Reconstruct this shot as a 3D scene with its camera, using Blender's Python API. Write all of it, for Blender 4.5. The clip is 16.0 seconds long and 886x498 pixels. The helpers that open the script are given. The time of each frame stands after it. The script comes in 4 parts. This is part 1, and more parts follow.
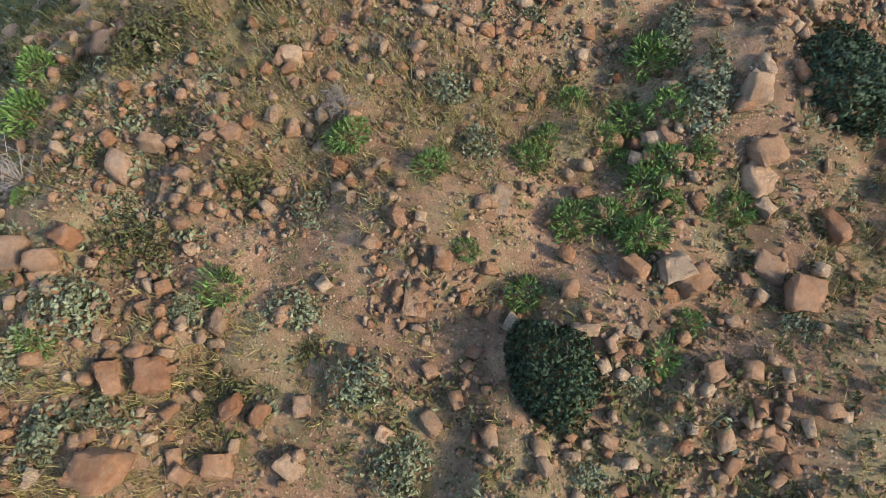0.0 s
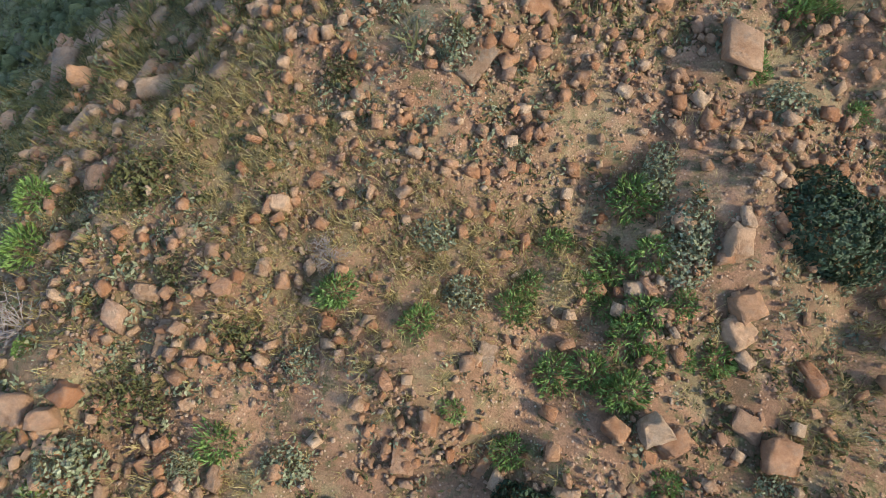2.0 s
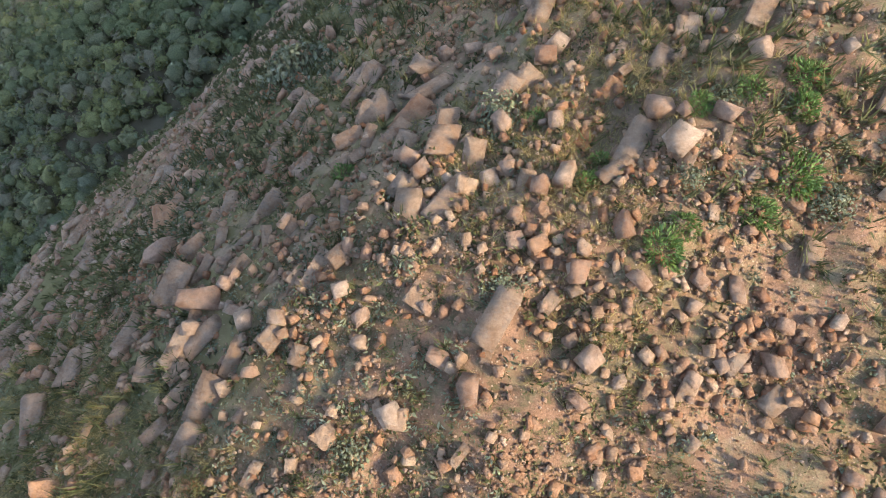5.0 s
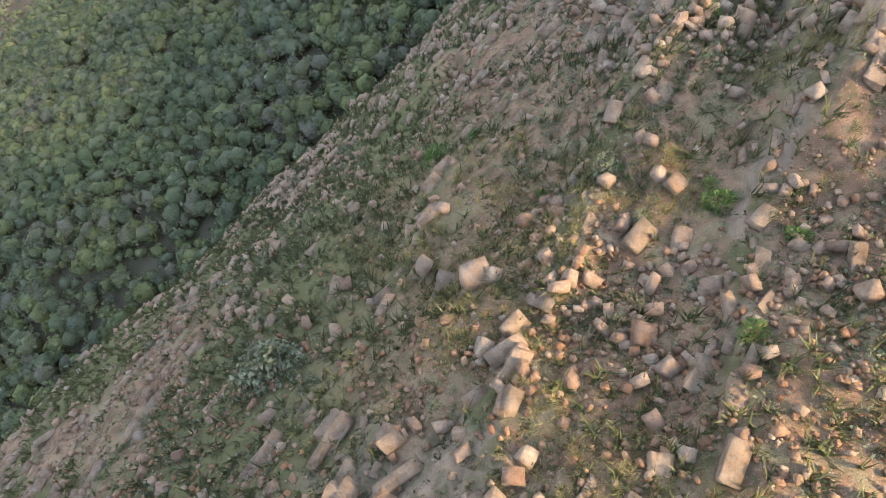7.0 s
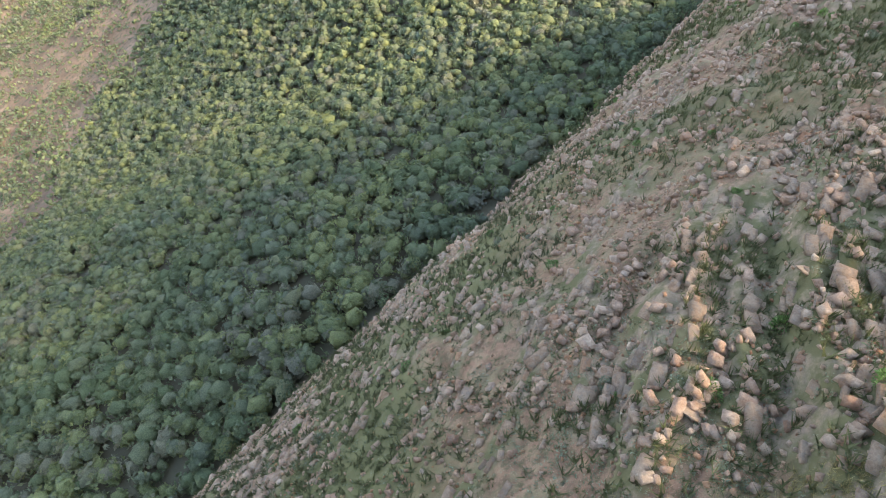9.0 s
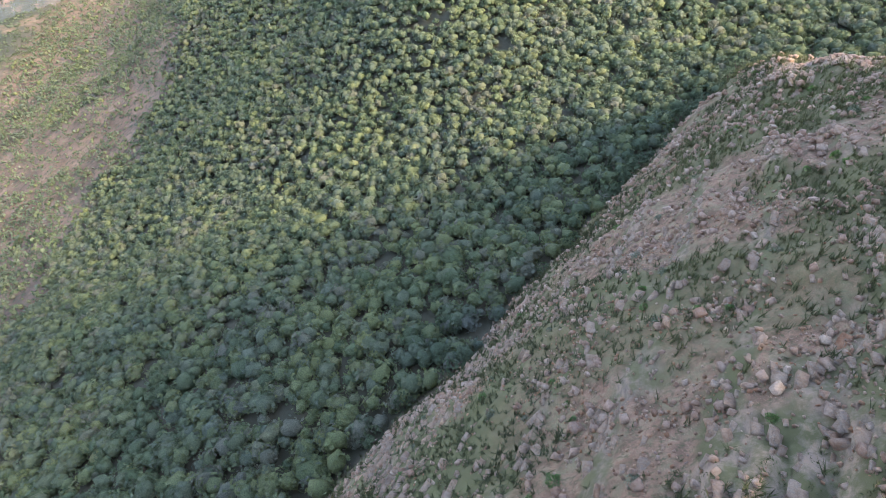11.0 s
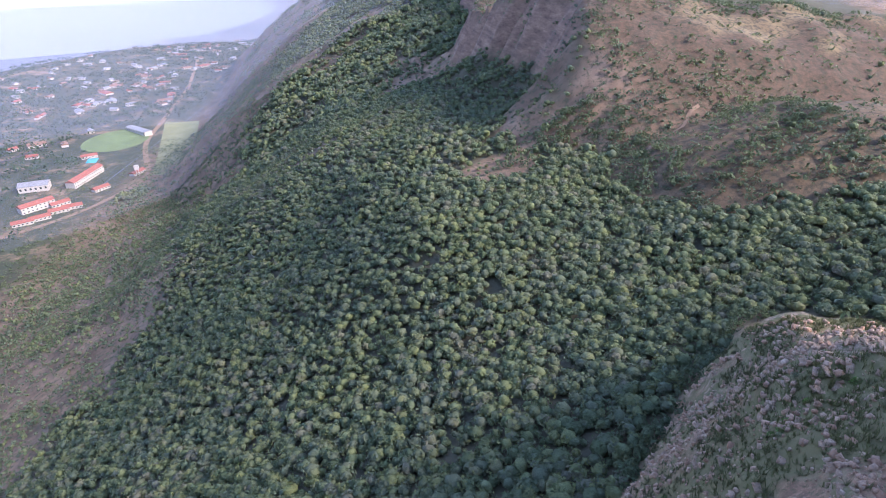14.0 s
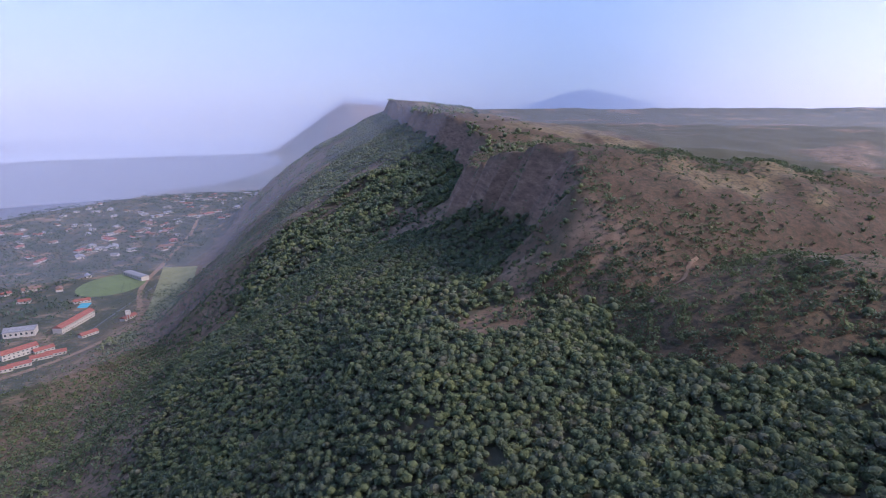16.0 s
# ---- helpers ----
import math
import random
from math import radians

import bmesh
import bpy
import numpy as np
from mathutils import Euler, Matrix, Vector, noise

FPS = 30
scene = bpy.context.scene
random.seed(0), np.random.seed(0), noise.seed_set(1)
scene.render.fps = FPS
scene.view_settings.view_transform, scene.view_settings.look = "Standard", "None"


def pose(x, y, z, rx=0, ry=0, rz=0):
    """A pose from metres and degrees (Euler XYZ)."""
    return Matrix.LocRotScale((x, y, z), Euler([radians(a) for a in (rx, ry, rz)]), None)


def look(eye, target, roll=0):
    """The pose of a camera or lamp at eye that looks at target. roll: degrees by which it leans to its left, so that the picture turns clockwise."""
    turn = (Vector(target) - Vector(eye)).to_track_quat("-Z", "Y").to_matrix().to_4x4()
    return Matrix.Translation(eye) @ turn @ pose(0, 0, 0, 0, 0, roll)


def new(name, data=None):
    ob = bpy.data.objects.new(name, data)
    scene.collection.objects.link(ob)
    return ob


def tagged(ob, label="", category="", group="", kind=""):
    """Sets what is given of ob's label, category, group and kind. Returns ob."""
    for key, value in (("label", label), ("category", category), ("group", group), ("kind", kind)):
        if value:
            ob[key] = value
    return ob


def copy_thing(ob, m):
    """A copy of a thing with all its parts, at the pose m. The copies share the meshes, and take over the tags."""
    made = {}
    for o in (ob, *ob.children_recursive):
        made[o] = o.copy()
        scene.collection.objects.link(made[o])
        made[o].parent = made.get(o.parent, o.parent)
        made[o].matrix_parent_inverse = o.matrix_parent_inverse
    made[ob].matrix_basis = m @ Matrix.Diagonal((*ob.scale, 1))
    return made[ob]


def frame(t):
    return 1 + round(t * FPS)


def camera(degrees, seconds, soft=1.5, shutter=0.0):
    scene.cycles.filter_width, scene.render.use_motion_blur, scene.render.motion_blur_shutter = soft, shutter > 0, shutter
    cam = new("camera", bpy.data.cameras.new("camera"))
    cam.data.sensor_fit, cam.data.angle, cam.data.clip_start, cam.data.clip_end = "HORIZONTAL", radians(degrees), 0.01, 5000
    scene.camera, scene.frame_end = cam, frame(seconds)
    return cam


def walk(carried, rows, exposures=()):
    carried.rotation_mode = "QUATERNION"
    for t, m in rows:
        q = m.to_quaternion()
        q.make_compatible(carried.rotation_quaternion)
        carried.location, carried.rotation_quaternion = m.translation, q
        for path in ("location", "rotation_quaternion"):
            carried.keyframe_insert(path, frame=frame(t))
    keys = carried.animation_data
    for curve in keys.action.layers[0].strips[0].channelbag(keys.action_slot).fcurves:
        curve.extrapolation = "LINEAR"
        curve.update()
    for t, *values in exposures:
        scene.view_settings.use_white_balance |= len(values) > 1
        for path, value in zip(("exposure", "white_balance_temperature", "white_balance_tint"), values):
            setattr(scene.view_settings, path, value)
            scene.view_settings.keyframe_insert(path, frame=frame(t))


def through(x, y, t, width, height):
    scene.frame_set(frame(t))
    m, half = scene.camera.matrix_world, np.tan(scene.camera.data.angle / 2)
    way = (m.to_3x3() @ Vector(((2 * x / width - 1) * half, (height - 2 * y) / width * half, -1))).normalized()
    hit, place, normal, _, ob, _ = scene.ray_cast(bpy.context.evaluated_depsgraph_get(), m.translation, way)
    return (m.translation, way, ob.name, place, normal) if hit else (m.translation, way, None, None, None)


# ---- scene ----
cam = camera(74.5, 16.0, soft=0.75)
METRES, EYE, TILT, LEAN, TURN = 60.0, 8.22, -73.5, -1.2, 0.0
ROWS = [
    (0.0, 0.0, 0.0, 0.0, 0.0, 0.0, -0.0),
    (0.5, 0.0005, -0.0009, 0.0037, 0.07, -0.32, -0.06),
    (1.0, 0.0013, -0.0017, 0.0133, 0.13, -0.87, 0.02),
    (1.5, 0.003, -0.0023, 0.0273, 0.31, -1.46, 0.26),
    (2.0, 0.0056, -0.0026, 0.0458, 0.63, -2.35, 0.68),
    (2.5, 0.0085, -0.0026, 0.0669, 0.74, -3.05, 1.08),
    (3.0, 0.0123, -0.002, 0.092, 0.89, -3.94, 1.45),
    (5.5, 0.0356, 0.0101, 0.2474, 1.52, -5.79, 1.64),
    (6.0, 0.0396, 0.0134, 0.2795, 1.48, -3.99, 1.71),
    (6.5, 0.0438, 0.0168, 0.312, 1.43, -1.39, 1.75),
    (7.0, 0.0478, 0.0206, 0.3439, 1.34, 1.96, 1.75),
    (7.5, 0.0526, 0.0253, 0.3756, 1.37, 5.97, 1.79),
    (8.0, 0.0568, 0.0303, 0.4075, 1.3, 10.22, 1.82),
    (8.5, 0.0602, 0.0347, 0.4395, 1.13, 14.5, 1.82),
    (9.0, 0.0642, 0.0396, 0.4719, 1.04, 18.79, 1.86),
    (11.5, 0.0898, 0.0771, 0.6472, 1.21, 27.68, 2.4),
    (12.0, 0.0931, 0.0838, 0.6818, 1.14, 31.22, 2.53),
    (12.5, 0.0982, 0.0923, 0.7169, 1.14, 34.89, 2.64),
    (13.0, 0.1021, 0.1007, 0.752, 1.1, 38.57, 2.75),
    (13.5, 0.1061, 0.1113, 0.7874, 1.01, 42.28, 2.85),
    (14.0, 0.1092, 0.1213, 0.8226, 0.92, 45.97, 2.93),
    (14.5, 0.1112, 0.1326, 0.8583, 0.81, 49.66, 3.02),
    (15.0, 0.1136, 0.1437, 0.8965, 0.74, 53.32, 3.11),
    (15.5, 0.116, 0.155, 0.9359, 0.65, 56.95, 3.15),
    (16.0, 0.1168, 0.168, 0.9732, 0.55, 59.96, 3.2),
]
EXPOSURES = [(0, 1.58, 7800, 6), (3, 1.8, 8100, 8), (5.5, 2.25, 8800, 13), (7, 2.62, 9600, 13), (9, 2.75, 9000, 10), (12, 2.45, 7000, 18), (14, 1.88, 6300, 21), (16, 0.72, 6150, 24)]
walk(cam, [(t, pose(0, 0, EYE, TILT, LEAN, TURN) @ pose(METRES * x, METRES * y, METRES * z, 90 + pitch, roll, yaw)) for t, x, y, z, yaw, pitch, roll in ROWS], EXPOSURES)

# ---- light: low sun from behind the ridge, hazy sky ----
SUN_EL = radians(35)
SUN_DIR = Vector((0.95 * math.cos(SUN_EL), -0.31 * math.cos(SUN_EL), math.sin(SUN_EL))).normalized()
world = bpy.data.worlds.new("sky")
scene.world = world
world.use_nodes = True
wn = world.node_tree.nodes
sky = wn.new("ShaderNodeTexSky")
sky.sky_type = "NISHITA"
sky.sun_disc = False
sky.sun_elevation = SUN_EL
sky.sun_rotation = math.atan2(0.95, -0.31)
sky.altitude = 1400
sky.air_density, sky.dust_density, sky.ozone_density = 1.0, 2.2, 3.0
wn["Background"].inputs["Strength"].default_value = 0.15
world.node_tree.links.new(sky.outputs[0], wn["Background"].inputs["Color"])
sun = new("sun", bpy.data.lights.new("sun", "SUN"))
sun.data.energy, sun.data.angle, sun.data.color = 1.95, radians(11), (1.0, 0.9, 0.77)
sun.matrix_world = look((0, 0, 300), Vector((0, 0, 300)) - SUN_DIR)


# ---- materials ----
def material(name):
    m = bpy.data.materials.new(name)
    m.use_nodes = True
    return m, m.node_tree.nodes, m.node_tree.links


def noise_node(n, l, scale, detail=6, rough=0.6, vec=None, distortion=0.0):
    t = n.new("ShaderNodeTexNoise")
    t.inputs["Scale"].default_value, t.inputs["Detail"].default_value = scale, detail
    t.inputs["Roughness"].default_value, t.inputs["Distortion"].default_value = rough, distortion
    if vec:
        l.new(vec, t.inputs["Vector"])
    return t.outputs[0]


def ramp(n, l, fac, stops):
    r = n.new("ShaderNodeValToRGB")
    e = r.color_ramp.elements
    while len(e) < len(stops):
        e.new(0.5)
    for k, (p, c) in enumerate(stops):
        e[k].position, e[k].color = p, (*c, 1) if len(c) == 3 else c
    l.new(fac, r.inputs[0])
    return r.outputs[0]


def mix(n, l, fac, a, b, mode="MIX"):
    m = n.new("ShaderNodeMix")
    m.data_type, m.blend_type = "RGBA", mode
    for s, v in ((0, fac), (6, a), (7, b)):
        if isinstance(v, (int, float)):
            m.inputs[s].default_value = v
        elif isinstance(v, tuple):
            m.inputs[s].default_value = (*v, 1)
        else:
            l.new(v, m.inputs[s])
    return m.outputs[2]


def bump(n, l, height, strength, distance, shader):
    b = n.new("ShaderNodeBump")
    b.inputs["Strength"].default_value, b.inputs["Distance"].default_value = strength, distance
    l.new(height, b.inputs["Height"])
    l.new(b.outputs[0], shader.inputs["Normal"])


def position(n):
    return n.new("ShaderNodeNewGeometry").outputs["Position"]


def attribute(n, name):
    a = n.new("ShaderNodeAttribute")
    a.attribute_name = name
    return a.outputs["Fac"]


def rock_material(name, tones, lichen=0.4):
    """Weathered quartzite: a tone for each piece, grain, lichen and iron stains."""
    m, n, l = material(name)
    p = n["Principled BSDF"]
    p.inputs["Roughness"].default_value = 0.9
    g = n.new("ShaderNodeNewGeometry")
    o = n.new("ShaderNodeObjectInfo")
    add = n.new("ShaderNodeMath")
    add.operation = "ADD"
    l.new(g.outputs["Random Per Island"], add.inputs[0])
    l.new(o.outputs["Random"], add.inputs[1])
    frac = n.new("ShaderNodeMath")
    frac.operation = "FRACT"
    l.new(add.outputs[0], frac.inputs[0])
    base = ramp(n, l, frac.outputs[0], [(k / max(1, len(tones) - 1), c) for k, c in enumerate(tones)])
    pos = g.outputs["Position"]
    stain = ramp(n, l, noise_node(n, l, 2.2, 6, 0.65, pos), [(0.38, (0, 0, 0)), (0.7, (1, 1, 1))])
    base = mix(n, l, stain, base, (0.60, 0.50, 0.42), "MULTIPLY")
    grey = ramp(n, l, noise_node(n, l, 5.0, 8, 0.7, pos), [(0.5, (0, 0, 0)), (0.62, (lichen, lichen, lichen))])
    base = mix(n, l, grey, base, (0.25, 0.24, 0.21))
    grain = noise_node(n, l, 12, 10, 0.8, pos)
    base = mix(n, l, 0.6, base, ramp(n, l, grain, [(0.3, (0.4, 0.36, 0.33)), (0.7, (1.25, 1.22, 1.18))]), "MULTIPLY")
    l.new(base, p.inputs["Base Color"])
    bump(n, l, grain, 1.0, 0.10, p)
    return m


def leaf_material(name, tones, rough=0.6, through=0.15, per_tree=False):
    """Foliage: a tone for each clump, each plant and over the hillside."""
    m, n, l = material(name)
    p = n["Principled BSDF"]
    p.inputs["Roughness"].default_value = rough
    p.inputs["Specular IOR Level"].default_value = 0.25
    g = n.new("ShaderNodeNewGeometry")
    o = n.new("ShaderNodeObjectInfo")
    add = n.new("ShaderNodeMath")
    add.operation = "ADD"
    l.new(g.outputs["Random Per Island"], add.inputs[0])
    l.new(o.outputs["Random"], add.inputs[1])
    frac = n.new("ShaderNodeMath")
    frac.operation = "FRACT"
    l.new(add.outputs[0], frac.inputs[0])
    pick = frac.outputs[0]
    if per_tree:
        both = n.new("ShaderNodeMath")
        both.operation = "MULTIPLY_ADD"
        l.new(pick, both.inputs[0])
        both.inputs[1].default_value = 0.16
        l.new(attribute(n, "tone"), both.inputs[2])
        pick = both.outputs[0]
    base = ramp(n, l, pick, [(k / max(1, len(tones) - 1), c) for k, c in enumerate(tones)])
    big = noise_node(n, l, 0.03, 4, 0.6, g.outputs["Position"])
    base = mix(n, l, 0.8, base, ramp(n, l, big, [(0.3, (0.75, 0.8, 0.85)), (0.7, (1.25, 1.2, 0.95))]), "MULTIPLY")
    fine = noise_node(n, l, 6.0, 5, 0.7, g.outputs["Position"])
    base = mix(n, l, 0.7, base, ramp(n, l, fine, [(0.35, (0.5, 0.5, 0.5)), (0.65, (1.35, 1.35, 1.3))]), "MULTIPLY")
    l.new(base, p.inputs["Base Color"])
    if through:
        t = n.new("ShaderNodeBsdfTranslucent")
        l.new(base, t.inputs[0])
        s = n.new("ShaderNodeMixShader")
        s.inputs[0].default_value = through
        l.new(p.outputs[0], s.inputs[1])
        l.new(t.outputs[0], s.inputs[2])
        l.new(s.outputs[0], n["Material Output"].inputs[0])
    bump(n, l, fine, 0.8, 0.15, p)
    return m


def plain(name, colour, rough=0.8, vary=0.25, scale=3.0):
    m, n, l = material(name)
    p = n["Principled BSDF"]
    p.inputs["Roughness"].default_value = rough
    t = noise_node(n, l, scale, 6, 0.65, position(n))
    c = ramp(n, l, t, [(0.3, tuple(v * (1 - vary) for v in colour)), (0.7, tuple(min(1, v * (1 + vary)) for v in colour))])
    l.new(c, p.inputs["Base Color"])
    return m


def ground_material():
    """Stony red soil and litter on the hill, dark forest floor, brown veld and pale plain, by zone weights."""
    m, n, l = material("ground")
    p = n["Principled BSDF"]
    p.inputs["Roughness"].default_value = 0.95
    pos = position(n)
    # stony soil
    a = noise_node(n, l, 0.9, 8, 0.65, pos)
    soil = ramp(n, l, a, [(0.32, (0.13, 0.085, 0.05)), (0.44, (0.23, 0.13, 0.08)), (0.55, (0.34, 0.195, 0.125)), (0.68, (0.38, 0.28, 0.17))])
    b = noise_node(n, l, 3.0, 8, 0.7, pos)
    soil = mix(n, l, ramp(n, l, b, [(0.5, (0, 0, 0)), (0.62, (1, 1, 1))]), soil, (0.11, 0.10, 0.045))
    straw = ramp(n, l, noise_node(n, l, 0.55, 8, 0.7, pos), [(0.5, (0, 0, 0)), (0.62, (0.85, 0.85, 0.85))])
    soil = mix(n, l, straw, soil, mix(n, l, b, (0.17, 0.145, 0.07), (0.36, 0.30, 0.18)))
    v = n.new("ShaderNodeTexVoronoi")
    v.inputs["Scale"].default_value = 14
    l.new(pos, v.inputs["Vector"])
    peb = ramp(n, l, v.outputs["Distance"], [(0.12, (1, 1, 1)), (0.34, (0, 0, 0))])
    pebc = ramp(n, l, v.outputs["Color"], [(0.2, (0.20, 0.11, 0.07)), (0.6, (0.40, 0.24, 0.15)), (0.95, (0.58, 0.46, 0.35))])
    soil = mix(n, l, peb, soil, pebc)
    fine = noise_node(n, l, 30, 8, 0.8, pos)
    soil = mix(n, l, 0.7, soil, ramp(n, l, fine, [(0.3, (0.3, 0.3, 0.3)), (0.7, (1.5, 1.5, 1.5))]), "MULTIPLY")
    # bare rock of ledges and cliffs
    sc = n.new("ShaderNodeMapping")
    sc.inputs["Rotation"].default_value = (0.25, 0.3, radians(30))
    sc.inputs["Scale"].default_value = (1.0, 0.22, 1.6)
    l.new(pos, sc.inputs["Vector"])
    r = noise_node(n, l, 1.3, 9, 0.7, sc.outputs[0])
    rock = ramp(n, l, r, [(0.3, (0.08, 0.065, 0.05)), (0.45, (0.25, 0.185, 0.135)), (0.58, (0.36, 0.255, 0.18)), (0.72, (0.42, 0.26, 0.16))])
    moss = ramp(n, l, noise_node(n, l, 0.5, 8, 0.7, pos), [(0.42, (0, 0, 0)), (0.54, (1, 1, 1))])
    rock = mix(n, l, moss, rock, mix(n, l, b, (0.09, 0.095, 0.035), (0.17, 0.15, 0.07)))
    near = mix(n, l, attribute(n, "rock"), soil, rock)
    near = mix(n, l, attribute(n, "moss"), near, mix(n, l, fine, (0.075, 0.08, 0.03), (0.20, 0.185, 0.08)))
    # brown veld with low scrub
    d = noise_node(n, l, 0.06, 8, 0.7, pos)
    veld = ramp(n, l, d, [(0.35, (0.12, 0.078, 0.05)), (0.5, (0.22, 0.14, 0.092)), (0.65, (0.31, 0.205, 0.135))])
    e = noise_node(n, l, 0.45, 8, 0.75, pos)
    veld = mix(n, l, ramp(n, l, e, [(0.5, (0, 0, 0)), (0.6, (1, 1, 1))]), veld, (0.07, 0.075, 0.04))
    floor = mix(n, l, e, (0.055, 0.062, 0.035), (0.13, 0.11, 0.07))
    far = mix(n, l, attribute(n, "dry"), floor, veld)
    town = ramp(n, l, noise_node(n, l, 0.02, 10, 0.75, pos), [(0.35, (0.03, 0.045, 0.03)), (0.52, (0.055, 0.065, 0.04)), (0.62, (0.22, 0.15, 0.10)), (0.75, (0.3, 0.24, 0.16))])
    far = mix(n, l, attribute(n, "plain"), far, town)
    brown = ramp(n, l, e, [(0.4, (0.125, 0.075, 0.048)), (0.5, (0.09, 0.06, 0.037)), (0.62, (0.045, 0.042, 0.025))])
    far = mix(n, l, attribute(n, "upland"), far, brown)
    grassy = mix(n, l, ramp(n, l, e, [(0.45, (0, 0, 0)), (0.6, (1, 1, 1))]), mix(n, l, d, (0.17, 0.12, 0.065), (0.27, 0.20, 0.10)), (0.06, 0.05, 0.035))
    far = mix(n, l, attribute(n, "gold"), far, grassy)
    cliff = ramp(n, l, noise_node(n, l, 0.25, 9, 0.75, sc.outputs[0]), [(0.3, (0.075, 0.05, 0.038)), (0.5, (0.22, 0.135, 0.095)), (0.7, (0.35, 0.235, 0.165))])
    far = mix(n, l, attribute(n, "cliff"), far, cliff)
    l.new(mix(n, l, attribute(n, "near"), far, near), p.inputs["Base Color"])
    h = n.new("ShaderNodeMath")
    h.operation = "MULTIPLY_ADD"
    l.new(peb, h.inputs[0])
    h.inputs[1].default_value = 0.5
    l.new(fine, h.inputs[2])
    bump(n, l, h.outputs[0], 0.7, 0.06, p)
    return m


ROCK = rock_material("quartzite", [(0.42, 0.20, 0.105), (0.55, 0.33, 0.20), (0.48, 0.255, 0.145), (0.64, 0.48, 0.345), (0.50, 0.34, 0.23), (0.41, 0.23, 0.145)], 0.3)
PALE = rock_material("pale_quartzite", [(0.40, 0.235, 0.155), (0.54, 0.38, 0.28), (0.47, 0.315, 0.23), (0.62, 0.49, 0.38), (0.43, 0.26, 0.175)], 0.4)
SLAB = rock_material("grey_quartzite", [(0.36, 0.255, 0.18), (0.48, 0.35, 0.25), (0.40, 0.30, 0.225), (0.50, 0.33, 0.22)], 0.45)
FOREST = leaf_material("bush_crowns", [(0.10, 0.135, 0.08), (0.125, 0.17, 0.10), (0.15, 0.19, 0.115), (0.16, 0.19, 0.14), (0.175, 0.215, 0.115), (0.215, 0.245, 0.12), (0.19, 0.195, 0.15)], 0.75, 0.3, True)
DARK_LEAF = leaf_material("dark_glossy_leaves", [(0.026, 0.058, 0.036), (0.046, 0.085, 0.052), (0.065, 0.111, 0.065)], 0.42, 0.08)
GREEN_LEAF = leaf_material("green_leaves", [(0.112, 0.206, 0.058), (0.16, 0.281, 0.098), (0.188, 0.319, 0.117)])
GREY_LEAF = leaf_material("grey_green_leaves", [(0.162, 0.203, 0.13), (0.227, 0.259, 0.179), (0.292, 0.324, 0.244)])
OLIVE_LEAF = leaf_material("olive_leaves", [(0.085, 0.098, 0.039), (0.117, 0.13, 0.058), (0.15, 0.15, 0.078)])
STRAW = leaf_material("dry_grass", [(0.264, 0.204, 0.09), (0.36, 0.288, 0.138), (0.432, 0.36, 0.204), (0.204, 0.18, 0.072)], 0.8)
TWIG = plain("dead_twigs", (0.26, 0.23, 0.22), 0.85)
BARK = plain("bark", (0.12, 0.09, 0.065), 0.9)


# ---- the land ----
TABLE = np.random.RandomState(5).rand(256, 256)


def value_noise(x, y):
    xi, yi = np.floor(x).astype(int), np.floor(y).astype(int)
    fx, fy = x - xi, y - yi
    fx, fy = fx * fx * (3 - 2 * fx), fy * fy * (3 - 2 * fy)
    a, b = TABLE[xi & 255, yi & 255], TABLE[(xi + 1) & 255, yi & 255]
    c, d = TABLE[xi & 255, (yi + 1) & 255], TABLE[(xi + 1) & 255, (yi + 1) & 255]
    return (a * (1 - fx) + b * fx) * (1 - fy) + (c * (1 - fx) + d * fx) * fy - 0.5


def fbm(x, y, octaves=5, gain=0.5):
    total, amp = 0.0, 1.0
    for k in range(octaves):
        total = total + amp * value_noise(x * 2 ** k + 17.3 * k, y * 2 ** k - 9.1 * k)
        amp *= gain
    return total


def smin(a, b, k):
    h = np.clip(0.5 + 0.5 * (b - a) / k, 0, 1)
    return b * (1 - h) + a * h - k * h * (1 - h)


def smax(a, b, k):
    return -smin(-a, -b, k)


def step(a, b, v):
    t = np.clip((v - a) / (b - a), 0, 1)
    return t * t * (3 - 2 * t)


def curve(v, xs, ys):
    """A smooth curve through a few stations."""
    xs, ys = np.array(xs, float), np.array(ys, float)
    g = np.gradient(ys, xs)
    v = np.clip(v, xs[0], xs[-1])
    i = np.clip(np.searchsorted(xs, v) - 1, 0, len(xs) - 2)
    w = xs[i + 1] - xs[i]
    t = (v - xs[i]) / w
    return (ys[i] * (2 * t ** 3 - 3 * t ** 2 + 1) + g[i] * w * (t ** 3 - 2 * t ** 2 + t)
            + ys[i + 1] * (3 * t ** 2 - 2 * t ** 3) + g[i + 1] * w * (t ** 3 - t ** 2))


EYE_LAST, AWAY = (7.0, 59.0, 15.0), 1.28


def afar(x, y):
    """The lake's plan, drawn on a sheet of its own, laid out at its true distance."""
    return EYE_LAST[0] + (x - EYE_LAST[0]) * AWAY, EYE_LAST[1] + (y - EYE_LAST[1]) * AWAY


def shore(y):
    """Where the lake's edge runs, west of the slope."""
    q = EYE_LAST[1] + (y - EYE_LAST[1]) / AWAY
    x = curve(q, [-1800, 0, 1062, 1398, 1633, 1980, 2514, 2820, 3000, 3360, 5400], [-1560, -1140, -798, -654, -528, -492, -558, -690, -648, -360, -300])
    return EYE_LAST[0] + (x - EYE_LAST[0]) * AWAY


